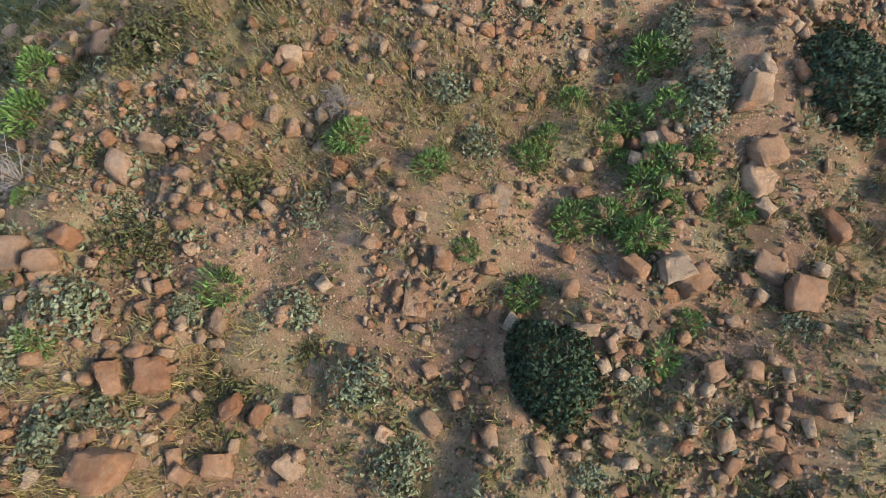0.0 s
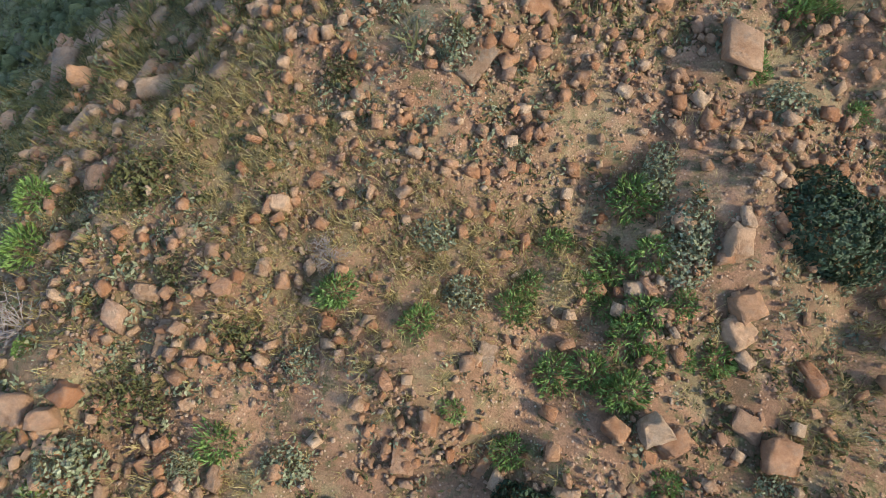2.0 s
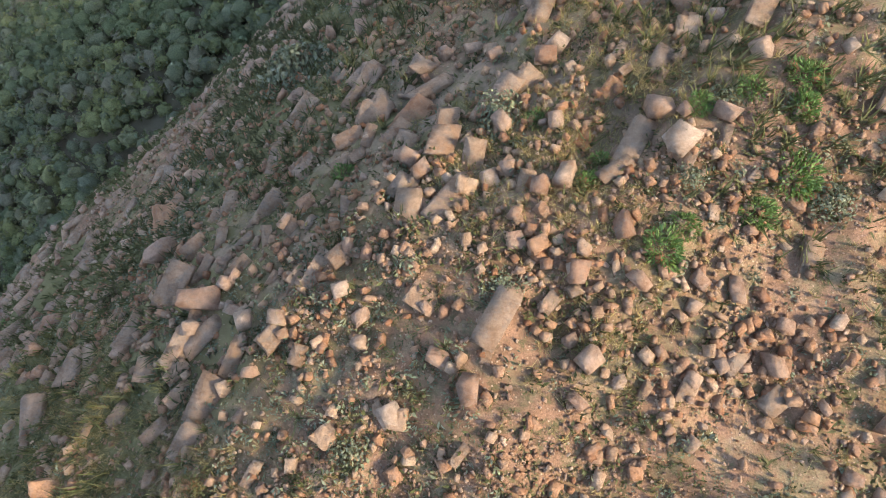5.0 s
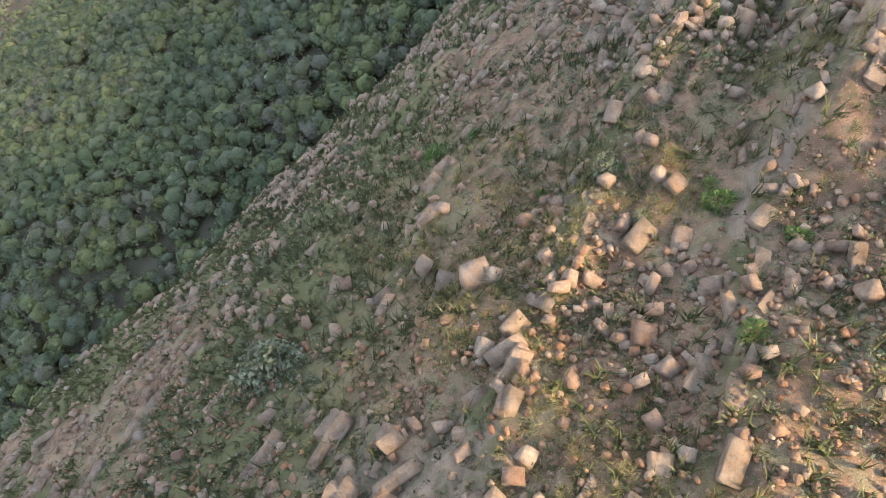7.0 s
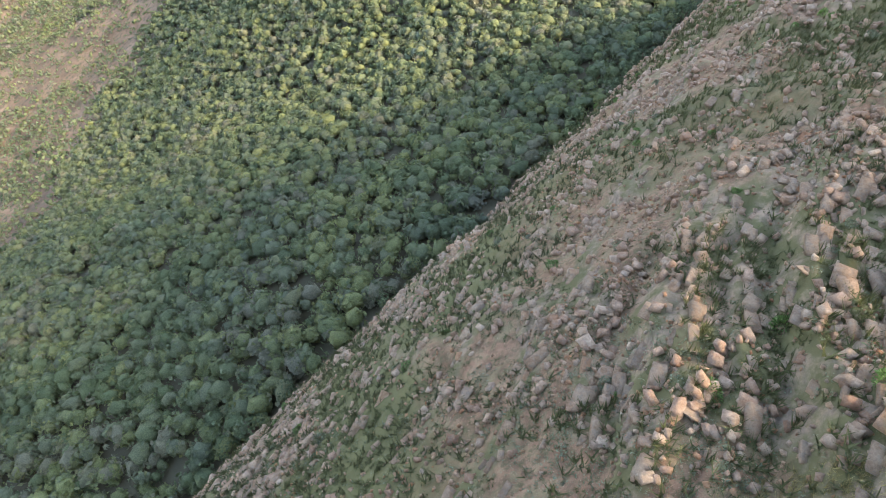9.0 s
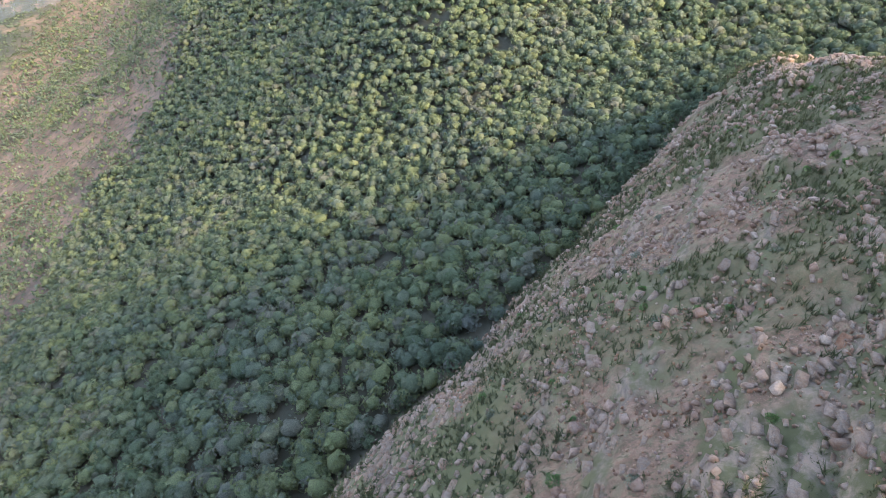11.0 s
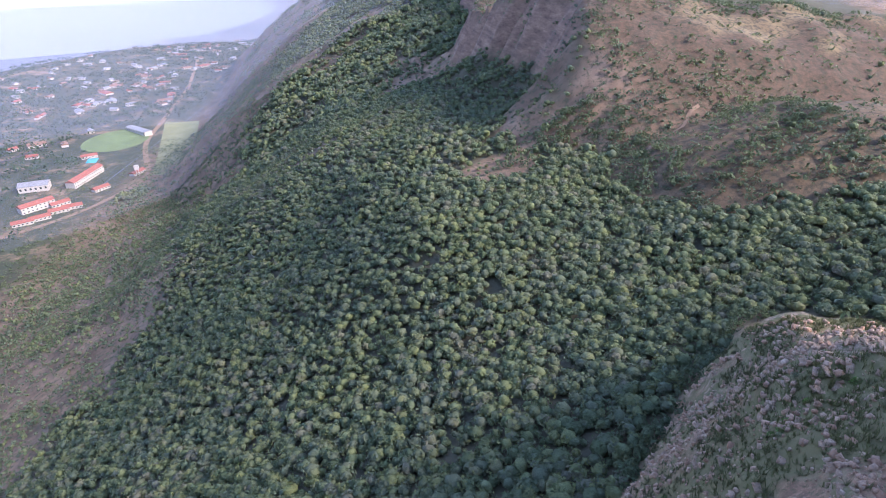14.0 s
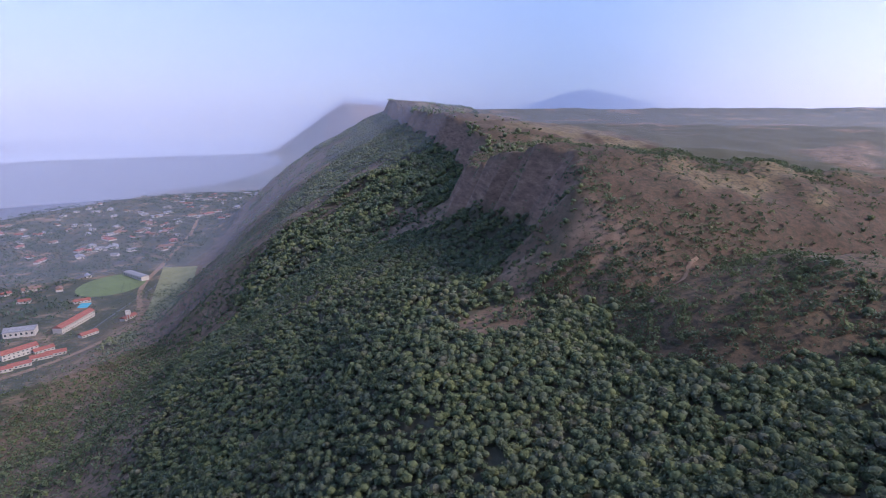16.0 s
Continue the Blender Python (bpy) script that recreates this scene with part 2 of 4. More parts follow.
# heights of the valley slope, every row from the plain (west) to the saddle (east)
SLOPE_X = [-450, -330, -210, -120, -50, 10, 70, 140, 260]
SLOPE_Y = [0, 60, 110, 160, 210, 270, 350, 480, 700]
SLOPE_Z = [
    [-226, -203, -152, -102, -62, -47, -42, -34, -30],
    [-229, -207, -157, -107, -67, -47, -39, -33, -31],
    [-231, -214, -167, -120, -84, -60, -43, -35, -37],
    [-232, -220, -180, -137, -99, -71, -52, -38, -42],
    [-232, -225, -187, -143, -100, -65, -53, -40, -44],
    [-232, -227, -189, -142, -97, -60, -49, -46, -50],
    [-232, -229, -187, -134, -89, -62, -55, -50, -60],
    [-232, -231, -193, -136, -92, -68, -60, -70, -90],
    [-232, -232, -198, -136, -95, -72, -65, -85, -110],
]


def slope(x, y):
    """A smooth surface over the rows of heights."""
    across = np.stack([curve(np.asarray(x, float), SLOPE_X, row) for row in SLOPE_Z])
    ys = np.array(SLOPE_Y, float)
    g = np.gradient(across, ys, axis=0)
    y = np.clip(np.asarray(y, float), ys[0], ys[-1])
    i = np.clip(np.searchsorted(ys, y) - 1, 0, len(ys) - 2)
    w = ys[i + 1] - ys[i]
    t = (y - ys[i]) / w
    at = lambda q, k: np.take_along_axis(q, k[None], 0)[0]
    return (at(across, i) * (2 * t ** 3 - 3 * t ** 2 + 1) + at(g, i) * w * (t ** 3 - 2 * t ** 2 + t)
            + at(across, i + 1) * (3 * t ** 2 - 2 * t ** 3) + at(g, i + 1) * w * (t ** 3 - t ** 2))


def land(x, y):
    """Height of the land in metres, with its zone weights."""
    x, y = np.atleast_1d(np.asarray(x, float)), np.atleast_1d(np.asarray(y, float))
    # the rocky spur: a flat top that breaks off in tilted faces
    w1 = fbm(x * 0.083, y * 0.083, 4)
    top = -0.20 + 0.043 * x + 0.028 * y
    face = -7.9 + 0.47 * (x - 20) - 0.56 * (y - 45) + 2 * w1
    flank = -4.6 + 0.74 * (x + 5) - 0.32 * (y - 20)
    brow = -28.7 + 0.99 * (x + 5) - 0.855 * (y - 45)
    lower = -31.2 + 1.45 * (x - 25) - 1.33 * (y - 80)
    back = -23.4 - 0.054 * (x - 50) - 0.63 * (y - 100)
    spur = smin(smin(top, face, 1.8), smin(flank, brow, 3) - 1.2 * w1, 3)
    spur = smin(spur, smin(lower + 3.5 * w1, back + 3 * w1, 4), 3) + 1.6 * fbm(x * 0.18 + 3, y * 0.18, 3) * step(36, 57, y)
    # valley slope and saddle
    talus = slope(x, y) - step(500, 1500, x) * 200 + 3.5 * fbm(x * 0.014, y * 0.014, 4) * step(-330, -200, x)
    # main ridge: cliffs to the lake side, a gentle dip slope to the other
    xc = curve(y, [215, 240, 265, 290, 316, 350, 393, 445, 500, 574, 690, 960, 1380, 1620, 5400], [118, 104, 86, 77, 79, 73, 60, 48, 54, 66, 52, 24, -36, -36, 0]) + 9 * fbm(y * 0.02, y * 0 + 3.3, 3) + 12 * fbm(y * 0.09, x * 0.02, 4)
    zc = curve(y, [200, 235, 265, 300, 350, 393, 445, 500, 574, 690, 960, 1260, 1400, 1560, 1740, 2520], [-46, -34, -20, -9, -2, -9, -22, -18, -8, 6, 11, 24, 35, 31, 12, -240])
    dx = x - xc
    front = -46 + 0.55 * (y - 222) - 0.14 * (x - 85) + 7 * fbm(x * 0.035, y * 0.035, 4)
    crag = step(262, 325, y)
    ridge = zc - (0.62 + 1.2 * crag) * np.clip(-dx, 0, None) + np.where(dx > 0, curve(dx, [0, 24, 90, 200, 400, 900, 2400], [0, -1, -9, -24, -70, -215, -250]), 0)
    ridge = ridge + 5 * fbm(x * 0.05, y * 0.05, 4) * step(-50, 24, dx)
    ridge = smin(ridge, front, 13)
    gentle, down = step(420, 560, y), np.clip(-dx, 0, None)
    fall = (1 - gentle) * 0.75 * down + gentle * curve(down, [0, 100, 200, 300, 400, 900], [0, 46, 100, 180, 270, 800])
    apron = np.minimum(zc, front) - 7 - 15 * crag - fall + 5 * fbm(x * 0.033, y * 0.033, 4)
    talus = smax(talus, np.where(y > 235, apron, -260), 7)
    # unseen rise to the east, added to keep the sun off the saddle
    shade_rise = -300 + 366 * np.exp(-((x - 234) / 90) ** 2 - ((y - 90) / 69) ** 2)
    knob = -30 - 0.0042 * (x - 140) ** 2 - 0.0065 * (y - 221) ** 2 + 2.5 * fbm(x * 0.07, y * 0.07, 4)
    # headland across the bay and a hill far beyond
    xf, yf = (x - EYE_LAST[0]) / AWAY + EYE_LAST[0], (y - EYE_LAST[1]) / AWAY + EYE_LAST[1]
    far_x = curve(yf, [2160, 2640, 3000, 3900, 5400], [-120, -252, -336, -180, -120])
    far = curve(yf, [2160, 2580, 2940, 3240, 4200, 5400], [-200, -24, 57, 72, 54, 36]) - 0.62 * np.clip(far_x - xf, 0, None) - 0.1 * np.clip(xf - far_x, 0, None)
    mount = 120 - 0.26 * np.hypot(xf - 1020, yf - 3500) + 36 * fbm(xf * 0.0067, yf * 0.0067, 3)
    far = EYE_LAST[2] + (smax(far, mount, 18) - EYE_LAST[2]) * AWAY
    base = smax(smax(smax(talus, shade_rise, 4), ridge, 4), smax(knob, np.maximum(far, -300), 3), 3)
    # unseen hill beside the spur, added to block the sun from its far part
    shade_hill = -300 + 375 * np.exp(-((x - 130) / 95) ** 2 - (np.clip(np.abs(y - 28) - 32, 0, None) / 22) ** 2)
    h = smax(base, smax(spur, shade_hill, 2.4), 2.5)
    # lake bed and far shore
    land_edge = step(-24, 24, x - shore(y))
    opposite = step(0, 72, yf - 2940) * step(-1620, -1710, xf + 0.25 * (yf - 3000))
    wet = (1 - land_edge) * (1 - opposite) * step(-380, -440, x)
    h = h * (1 - wet) + wet * -245
    on_spur = step(-1.2, 3.0, spur - base)
    steep = step(0.0, 5.0, 2.0 - np.minimum(np.minimum(face, flank), lower) + top) * on_spur
    # bedding ledges that step up across the strike
    s = 0.87 * x - 0.5 * y + 1.3 * fbm(x * 0.1, y * 0.1, 4)
    led = 0.0
    for period, amp in ((4.2, 1.25), (1.5, 0.5)):
        f = (s / period + 0.35 * fbm(x * 0.05 + period, y * 0.05, 3)) % 1.0
        led = led + amp * (step(0.0, 0.18, f) - f)
    mod = 0.35 + 0.65 * step(-0.1, 0.15, fbm(x * 0.058 + 40, y * 0.058, 3))
    fine = step(1500, 36, np.hypot(x, y - 30))
    h = h + on_spur * fine * led * mod * (0.25 + 0.75 * steep) + fine * (0.6 * fbm(x * 0.35, y * 0.35, 5, 0.6) * on_spur)
    f = (s / 4.2 + 0.35 * fbm(x * 0.05 + 4.2, y * 0.05, 3)) % 1.0
    ledge = step(0.5, 0.9, step(0.0, 0.1, f) * step(0.34, 0.2, f) + 0.9 * (step(-0.12, 0.12, fbm(x * 0.083 + 9, y * 0.083, 4)))) * (0.1 + 0.9 * steep)
    rise = ridge - np.maximum(talus, spur)
    upland = step(-2.5, 3.5, rise)
    on_knob = step(-1.5, 2.5, knob - np.maximum(talus, ridge))
    gold = step(20, 60, dx) * upland * step(0.0, 0.3, fbm(x * 0.033, y * 0.033, 4) + 0.25 * step(390, 540, y))
    gold = np.maximum(gold, 0.3 * on_knob)
    saddle = step(42, 62, x) * step(175, 140, y) * (1 - on_spur)
    clearing = np.exp(-((x - 38) / 26) ** 2 - ((y - 250) / 17) ** 2)
    dry = fbm(x * 0.015 + 7, y * 0.015, 4) - 0.25 + 0.72 * step(-105, -190, x) + 0.5 * np.maximum(upland, on_knob) + 0.3 * saddle + 0.4 * clearing
    dry = dry + 0.4 * np.exp(-((x + 80) / 60) ** 2 - ((y - 580) / 120) ** 2)
    dry = step(-0.04, 0.14, dry - 0.45 * step(-125, -70, x) * step(340, 250, y) * (1 - np.maximum(np.maximum(upland, on_knob), np.maximum(saddle, clearing))))
    cliff = step(-34, -14, dx) * step(2, -5, dx) * step(0, 5, ridge - talus) * crag
    moss = on_spur * step(3, -4, x - 0.33 * (y - 15) + 2) * step(-0.25, 0.05, fbm(x * 0.15, y * 0.15, 4))
    moss = np.maximum(moss, 0.8 * on_spur * step(42, 66, y) * step(-0.12, 0.1, fbm(x * 0.12 + 5, y * 0.12, 4)))
    plain_w = np.clip(step(-325, -365, x + 0.05 * (y - 700)) + step(600, 1000, x), 0, 1)
    return h, dict(near=on_spur, rock=ledge * on_spur, dry=dry, plain=plain_w, gold=gold, cliff=cliff, wet=wet, moss=moss, upland=np.maximum(upland * step(-6, 6, dx), on_knob))


def spaced(lo, hi, d, growth, low_end, high_end, low_fine, high_fine):
    """Coordinates at even steps between lo and hi that widen steadily outside, and faster past the fine stretch."""
    mid = list(np.arange(lo, hi, d))
    up, w = [mid[-1]], d
    while up[-1] < high_end:
        w = min(w * growth, 2.8 if up[-1] < high_fine else 90)
        up.append(up[-1] + w)
    down, w = [mid[0]], d
    while down[-1] > low_end:
        w = min(w * growth, 2.8 if down[-1] > low_fine else 90)
        down.append(down[-1] - w)
    return np.array(down[:0:-1] + mid + up[1:])


def mesh_object(name, verts, faces, mat, size=None, smooth=False):
    """A mesh from arrays of corners and of faces with one number of corners each."""
    me = bpy.data.meshes.new(name)
    verts, faces = np.asarray(verts, np.float32), np.asarray(faces, np.int32)
    k = faces.shape[1]
    me.vertices.add(len(verts))
    me.vertices.foreach_set("co", verts.ravel())
    me.loops.add(faces.size)
    me.loops.foreach_set("vertex_index", faces.ravel())
    me.polygons.add(len(faces))
    me.polygons.foreach_set("loop_start", np.arange(0, faces.size, k, dtype=np.int32))
    me.update(calc_edges=True)
    me.materials.append(mat)
    if smooth:
        me.polygons.foreach_set("use_smooth", np.ones(len(faces), bool))
    return new(name, me)


gx = spaced(-20, 32, 0.28, 1.045, -4800, 4800, -90, 230)
gy = spaced(-6, 60, 0.28, 1.04, -1500, 5600, -20, 430)
X, Y = np.meshgrid(gx, gy)
H, ZONES = land(X, Y)
nx, ny = len(gx), len(gy)
idx = np.arange(nx * ny).reshape(ny, nx)
quads = np.stack([idx[:-1, :-1], idx[:-1, 1:], idx[1:, 1:], idx[1:, :-1]], -1).reshape(-1, 4)
ground = mesh_object("ground", np.stack([X, Y, H], -1).reshape(-1, 3), quads, ground_material(), smooth=True)
for key in ("near", "rock", "dry", "plain", "gold", "cliff", "moss", "upland"):
    ground.data.attributes.new(key, "FLOAT", "POINT").data.foreach_set("value", ZONES[key].astype(np.float32).ravel())
tagged(ground, "stony red hillside, wooded slope and plain", "ground", kind="structure")

m, n, l = material("lake_water")
p = n["Principled BSDF"]
p.inputs["Base Color"].default_value = (0.10, 0.115, 0.17, 1)
p.inputs["Roughness"].default_value = 0.3
p.inputs["IOR"].default_value = 1.15
bump(n, l, noise_node(n, l, 0.15, 6, 0.6, position(n)), 0.08, 0.5, p)
water = mesh_object("water", [(-4900, -1500, -234.5), (-300, -1500, -234.5), (-300, 5600, -234.5), (-4900, 5600, -234.5)], [(0, 1, 2, 3)], m)
tagged(water, "calm blue-grey lake under haze", "lake", kind="structure")


# ---- plants and stones ----
rng = np.random.RandomState(11)


def base_mesh(sub):
    bm = bmesh.new()
    bmesh.ops.create_icosphere(bm, subdivisions=sub, radius=1)
    v = np.array([q.co[:] for q in bm.verts])
    f = np.array([[q.index for q in a.verts] for a in bm.faces])
    bm.free()
    return v, f


ICO1 = base_mesh(1)


def joined(name, mat, shapes, smooth=False):
    """One mesh of many placed shapes: a list of (corners, faces)."""
    vs, fs, at = [], [], 0
    for v, f in shapes:
        vs.append(v)
        fs.append(f + at)
        at += len(v)
    return mesh_object(name, np.concatenate(vs), np.concatenate(fs), mat, smooth=smooth)


def scattered(base, places, sizes, jitter, seed, squash=0.8, sink=0.2):
    """Copies of one base shape as arrays: turned, stretched and roughened."""
    r = np.random.RandomState(seed)
    v, f = base
    k, c = len(places), len(v)
    a = r.rand(k) * 6.283
    ca, sa = np.cos(a)[:, None], np.sin(a)[:, None]
    w = v[None] * (1 + jitter * (r.rand(k, c, 1) - 0.5) * 2)
    st = 0.75 + 0.5 * r.rand(k, 3)
    st[:, 2] *= squash
    w = w * st[:, None, :] * sizes[:, None, None]
    x = w[..., 0] * ca - w[..., 1] * sa
    y = w[..., 0] * sa + w[..., 1] * ca
    out = np.stack([x, y, w[..., 2]], -1) + places[:, None, :]
    out[..., 2] -= (sink * sizes)[:, None]
    faces = f[None] + (np.arange(k) * c)[:, None, None]
    return out.reshape(-1, 3), faces.reshape(-1, 3)


def height(x, y):
    return land(np.atleast_1d(x), np.atleast_1d(y))[0]


def cards(centres, outward, length, width, seed, spread=0.8, radial=False):
    """Leaves as folded four-cornered blades at the given places, facing roughly outward."""
    r = np.random.RandomState(seed)
    k = len(centres)
    nrm = outward + spread * r.randn(k, 3)
    nrm /= np.linalg.norm(nrm, axis=1)[:, None] + 1e-9
    ax = np.cross(nrm, r.randn(k, 3))
    if radial:
        ax = outward + 0.35 * r.randn(k, 3)
    ax /= np.linalg.norm(ax, axis=1)[:, None] + 1e-9
    side = np.cross(nrm, ax)
    side /= np.linalg.norm(side, axis=1)[:, None] + 1e-9
    le = (np.broadcast_to(length, (k,)) * (0.6 + 0.8 * r.rand(k)))[:, None]
    wi = (np.broadcast_to(width, (k,)) * (0.7 + 0.6 * r.rand(k)))[:, None]
    tip = 0.15 * le * nrm
    v = np.stack([centres - ax * le * 0.5, centres + side * wi * 0.5 + tip, centres + ax * le * 0.5, centres - side * wi * 0.5 + tip], 1)
    return v.reshape(-1, 3), np.arange(4 * k).reshape(k, 4)


def dome(k, radius, tall, seed, fill=0.45, lumps=7):
    """Places for leaves in a lumpy dome that stands on the ground, with the way outward."""
    r = np.random.RandomState(seed)
    d = r.randn(k, 3)
    d[:, 2] = np.abs(d[:, 2]) * 1.1 - 0.15
    d /= np.linalg.norm(d, axis=1)[:, None]
    c = r.randn(lumps, 3)
    c[:, 2] = np.abs(c[:, 2])
    c /= np.linalg.norm(c, axis=1)[:, None]
    bulge = np.max(np.clip(d @ c.T, 0, 1) ** 6, axis=1)
    q = radius * (0.72 + 0.34 * bulge) * (1 - fill * r.rand(k) ** 2)
    p = d * q[:, None]
    p[:, 2] *= tall
    p[:, 2] = np.maximum(p[:, 2], 0.01)
    return p, d


def tubes(paths, thick, sides=4):
    """Tapered twigs along short polylines: one array of corners and quads."""
    vs, fs, at = [], [], 0
    for path, t in zip(paths, thick):
        path = np.array(path)
        for a in range(len(path)):
            d = path[min(a + 1, len(path) - 1)] - path[max(a - 1, 0)]
            d = d / (np.linalg.norm(d) + 1e-9)
            e = np.cross(d, (0.3, 0.5, 0.8))
            e /= np.linalg.norm(e) + 1e-9
            g = np.cross(d, e)
            w = t * (1 - 0.75 * a / (len(path) - 1))
            for q in range(sides):
                an = 6.2832 * q / sides
                vs.append(path[a] + w * (e * math.cos(an) + g * math.sin(an)))
        for a in range(len(path) - 1):
            for q in range(sides):
                fs.append([at + a * sides + q, at + a * sides + (q + 1) % sides, at + (a + 1) * sides + (q + 1) % sides, at + (a + 1) * sides + q])
        at += len(path) * sides
    return np.array(vs), np.array(fs)


def branches(count, reach, tall, seed, twigs=2):
    r = np.random.RandomState(seed)
    paths, thick = [], []
    for k in range(count):
        a, el = r.rand() * 6.283, 0.25 + r.rand() * 1.2
        tip = np.array([math.cos(a) * math.cos(el), math.sin(a) * math.cos(el), math.sin(el) * tall]) * reach * (0.7 + 0.35 * r.rand())
        mid = tip * 0.5 + r.randn(3) * reach * 0.07
        paths.append([np.zeros(3), mid, tip])
        thick.append(reach * 0.022)
        for q in range(twigs):
            s = mid + (tip - mid) * r.rand()
            e = s + (tip - mid) * 0.5 + r.randn(3) * reach * 0.2
            e[2] = max(e[2], 0.03)
            paths.append([s, (s + e) / 2 + r.randn(3) * reach * 0.03, e])
            thick.append(reach * 0.011)
    return tubes(paths, thick)


def part(name, va, fa, mat, parent, label="", smooth=False):
    ob = mesh_object(name, va, fa, mat, smooth=smooth)
    ob.parent = parent
    return tagged(ob, label)


def shrub(name, leaves, size, tall, mat, leaf, seed, radial=False, fill=0.45):
    """One shrub of unit radius at the origin: stems and foliage."""
    root = new(name)
    part("branchwork", *branches(10, 0.85, tall, seed, 1), BARK, root)
    c, d = dome(leaves, 1.0, tall, seed + 5, fill)
    part("foliage", *cards(c, d, leaf[0], leaf[1], seed + 9, 0.7, radial), mat, root)
    return root


def plant(kinds, spots, label, category, group, seed, sink=0.03):
    """Copies of the given models at the spots (x, y, width)."""
    r = np.random.RandomState(seed)
    made = []
    hs = height(np.array([q[0] for q in spots]), np.array([q[1] for q in spots]))
    for (x, y, w), z in zip(spots, hs):
        src = kinds[r.randint(len(kinds))]
        ob = copy_thing(src, pose(x, y, z - sink, 0, 0, r.rand() * 360))
        s = w / 2 * (0.95 + 0.15 * r.rand())
        ob.scale = (s * (0.9 + 0.25 * r.rand()), s, s * (0.85 + 0.4 * r.rand()))
        made.append(tagged(ob, label, category, group))
    return made


def remove(models):
    for root in models:
        for ob in (*root.children_recursive, root):
            bpy.data.objects.remove(ob)


def hull(points):
    bm = bmesh.new()
    for q in points:
        bm.verts.new(q)
    res = bmesh.ops.convex_hull(bm, input=bm.verts)
    bmesh.ops.delete(bm, geom=[g for g in res["geom_interior"] if isinstance(g, bmesh.types.BMVert)], context="VERTS")
    bmesh.ops.triangulate(bm, faces=bm.faces)
    bm.verts.index_update()
    v = np.array([q.co[:] for q in bm.verts])
    f = np.array([[q.index for q in a.verts] for a in bm.faces])
    bm.free()
    return v, f


def block(seed, corners, boxy=0.8, stretch=(1, 1, 1)):
    """An angular broken stone."""
    r = np.random.RandomState(seed)
    c = np.array([(a, b, d) for a in (-1, 1) for b in (-1, 1) for d in (-1, 1)], float)
    q = np.repeat(c, max(1, corners // 8), 0)
    q = q * (1 - (1.25 - boxy) * r.rand(*q.shape)) + 0.12 * r.randn(1, 3) * q[:, ::-1]
    return hull(q * 0.5 * np.array(stretch))


def craggy(shape, cuts, amount, seed):
    """A stone with broken, uneven faces."""
    bm = bmesh.new()
    vs = [bm.verts.new(q) for q in shape[0]]
    for q in shape[1]:
        bm.faces.new([vs[i] for i in q])
    bmesh.ops.subdivide_edges(bm, edges=bm.edges, cuts=cuts, use_grid_fill=True)
    bmesh.ops.triangulate(bm, faces=bm.faces)
    bm.normal_update()
    for q in bm.verts:
        d = noise.noise(q.co * 3.1 + Vector((seed * 3.7, 0, 0))) + 0.6 * noise.noise(q.co * 8.0 + Vector((0, seed * 2.3, 0)))
        q.co += q.normal * amount * d
    bm.verts.index_update()
    v = np.array([q.co[:] for q in bm.verts])
    f = np.array([[q.index for q in a.verts] for a in bm.faces])
    bm.free()
    return v, f


STRIKE = math.atan2(0.87, 0.5)


def turned(v, tilt, spin, size):
    m = np.array(Euler((tilt[0], tilt[1], spin)).to_matrix())
    return (v * size) @ m.T


def stones(name, shapes, x, y, size, mat, seed, label, spin=None, sink=0.12, tilt=0.3):
    """Many stones in one mesh, each turned its own way and half sunk in the soil."""
    r = np.random.RandomState(seed)
    z = height(x, y)
    out = []
    for k in range(len(x)):
        v, f = shapes[r.randint(len(shapes))]
        a = r.rand() * 6.283 if spin is None else spin + 0.25 * r.randn()
        st = np.array([0.8 + 0.5 * r.rand(), 0.8 + 0.4 * r.rand(), 0.75 + 0.45 * r.rand()])
        w = turned(v * st, tilt * r.randn(2), a, size[k])
        out.append((w + np.array([x[k], y[k], z[k] + 0.012 + size[k] * (0.4 - sink)]), f))
    ob = joined(name, mat, out)
    return tagged(ob, label, "stones", kind="stuff")


def spread_points(count, x0, x1, y0, y1, seed, weight):
    r = np.random.RandomState(seed)
    x, y = x0 + (x1 - x0) * r.rand(count), y0 + (y1 - y0) * r.rand(count)
    h, z = land(x, y)
    ok = r.rand(count) < weight(x, y, z)
    return x[ok], y[ok]


BLOCKS = [block(k, 16, 0.62, (1, 0.8, 0.7)) for k in range(12)]
PEBBLES = [block(k + 50, 8, 0.65, (1, 0.8, 0.65)) for k in range(8)]
SLABS = [block(k + 80, 16, 0.9, (1.9, 1.05, 0.42)) for k in range(8)]
BOULDERS = [block(k + 120, 16, 0.66, (1, 0.85, 0.75)) for k in range(8)]

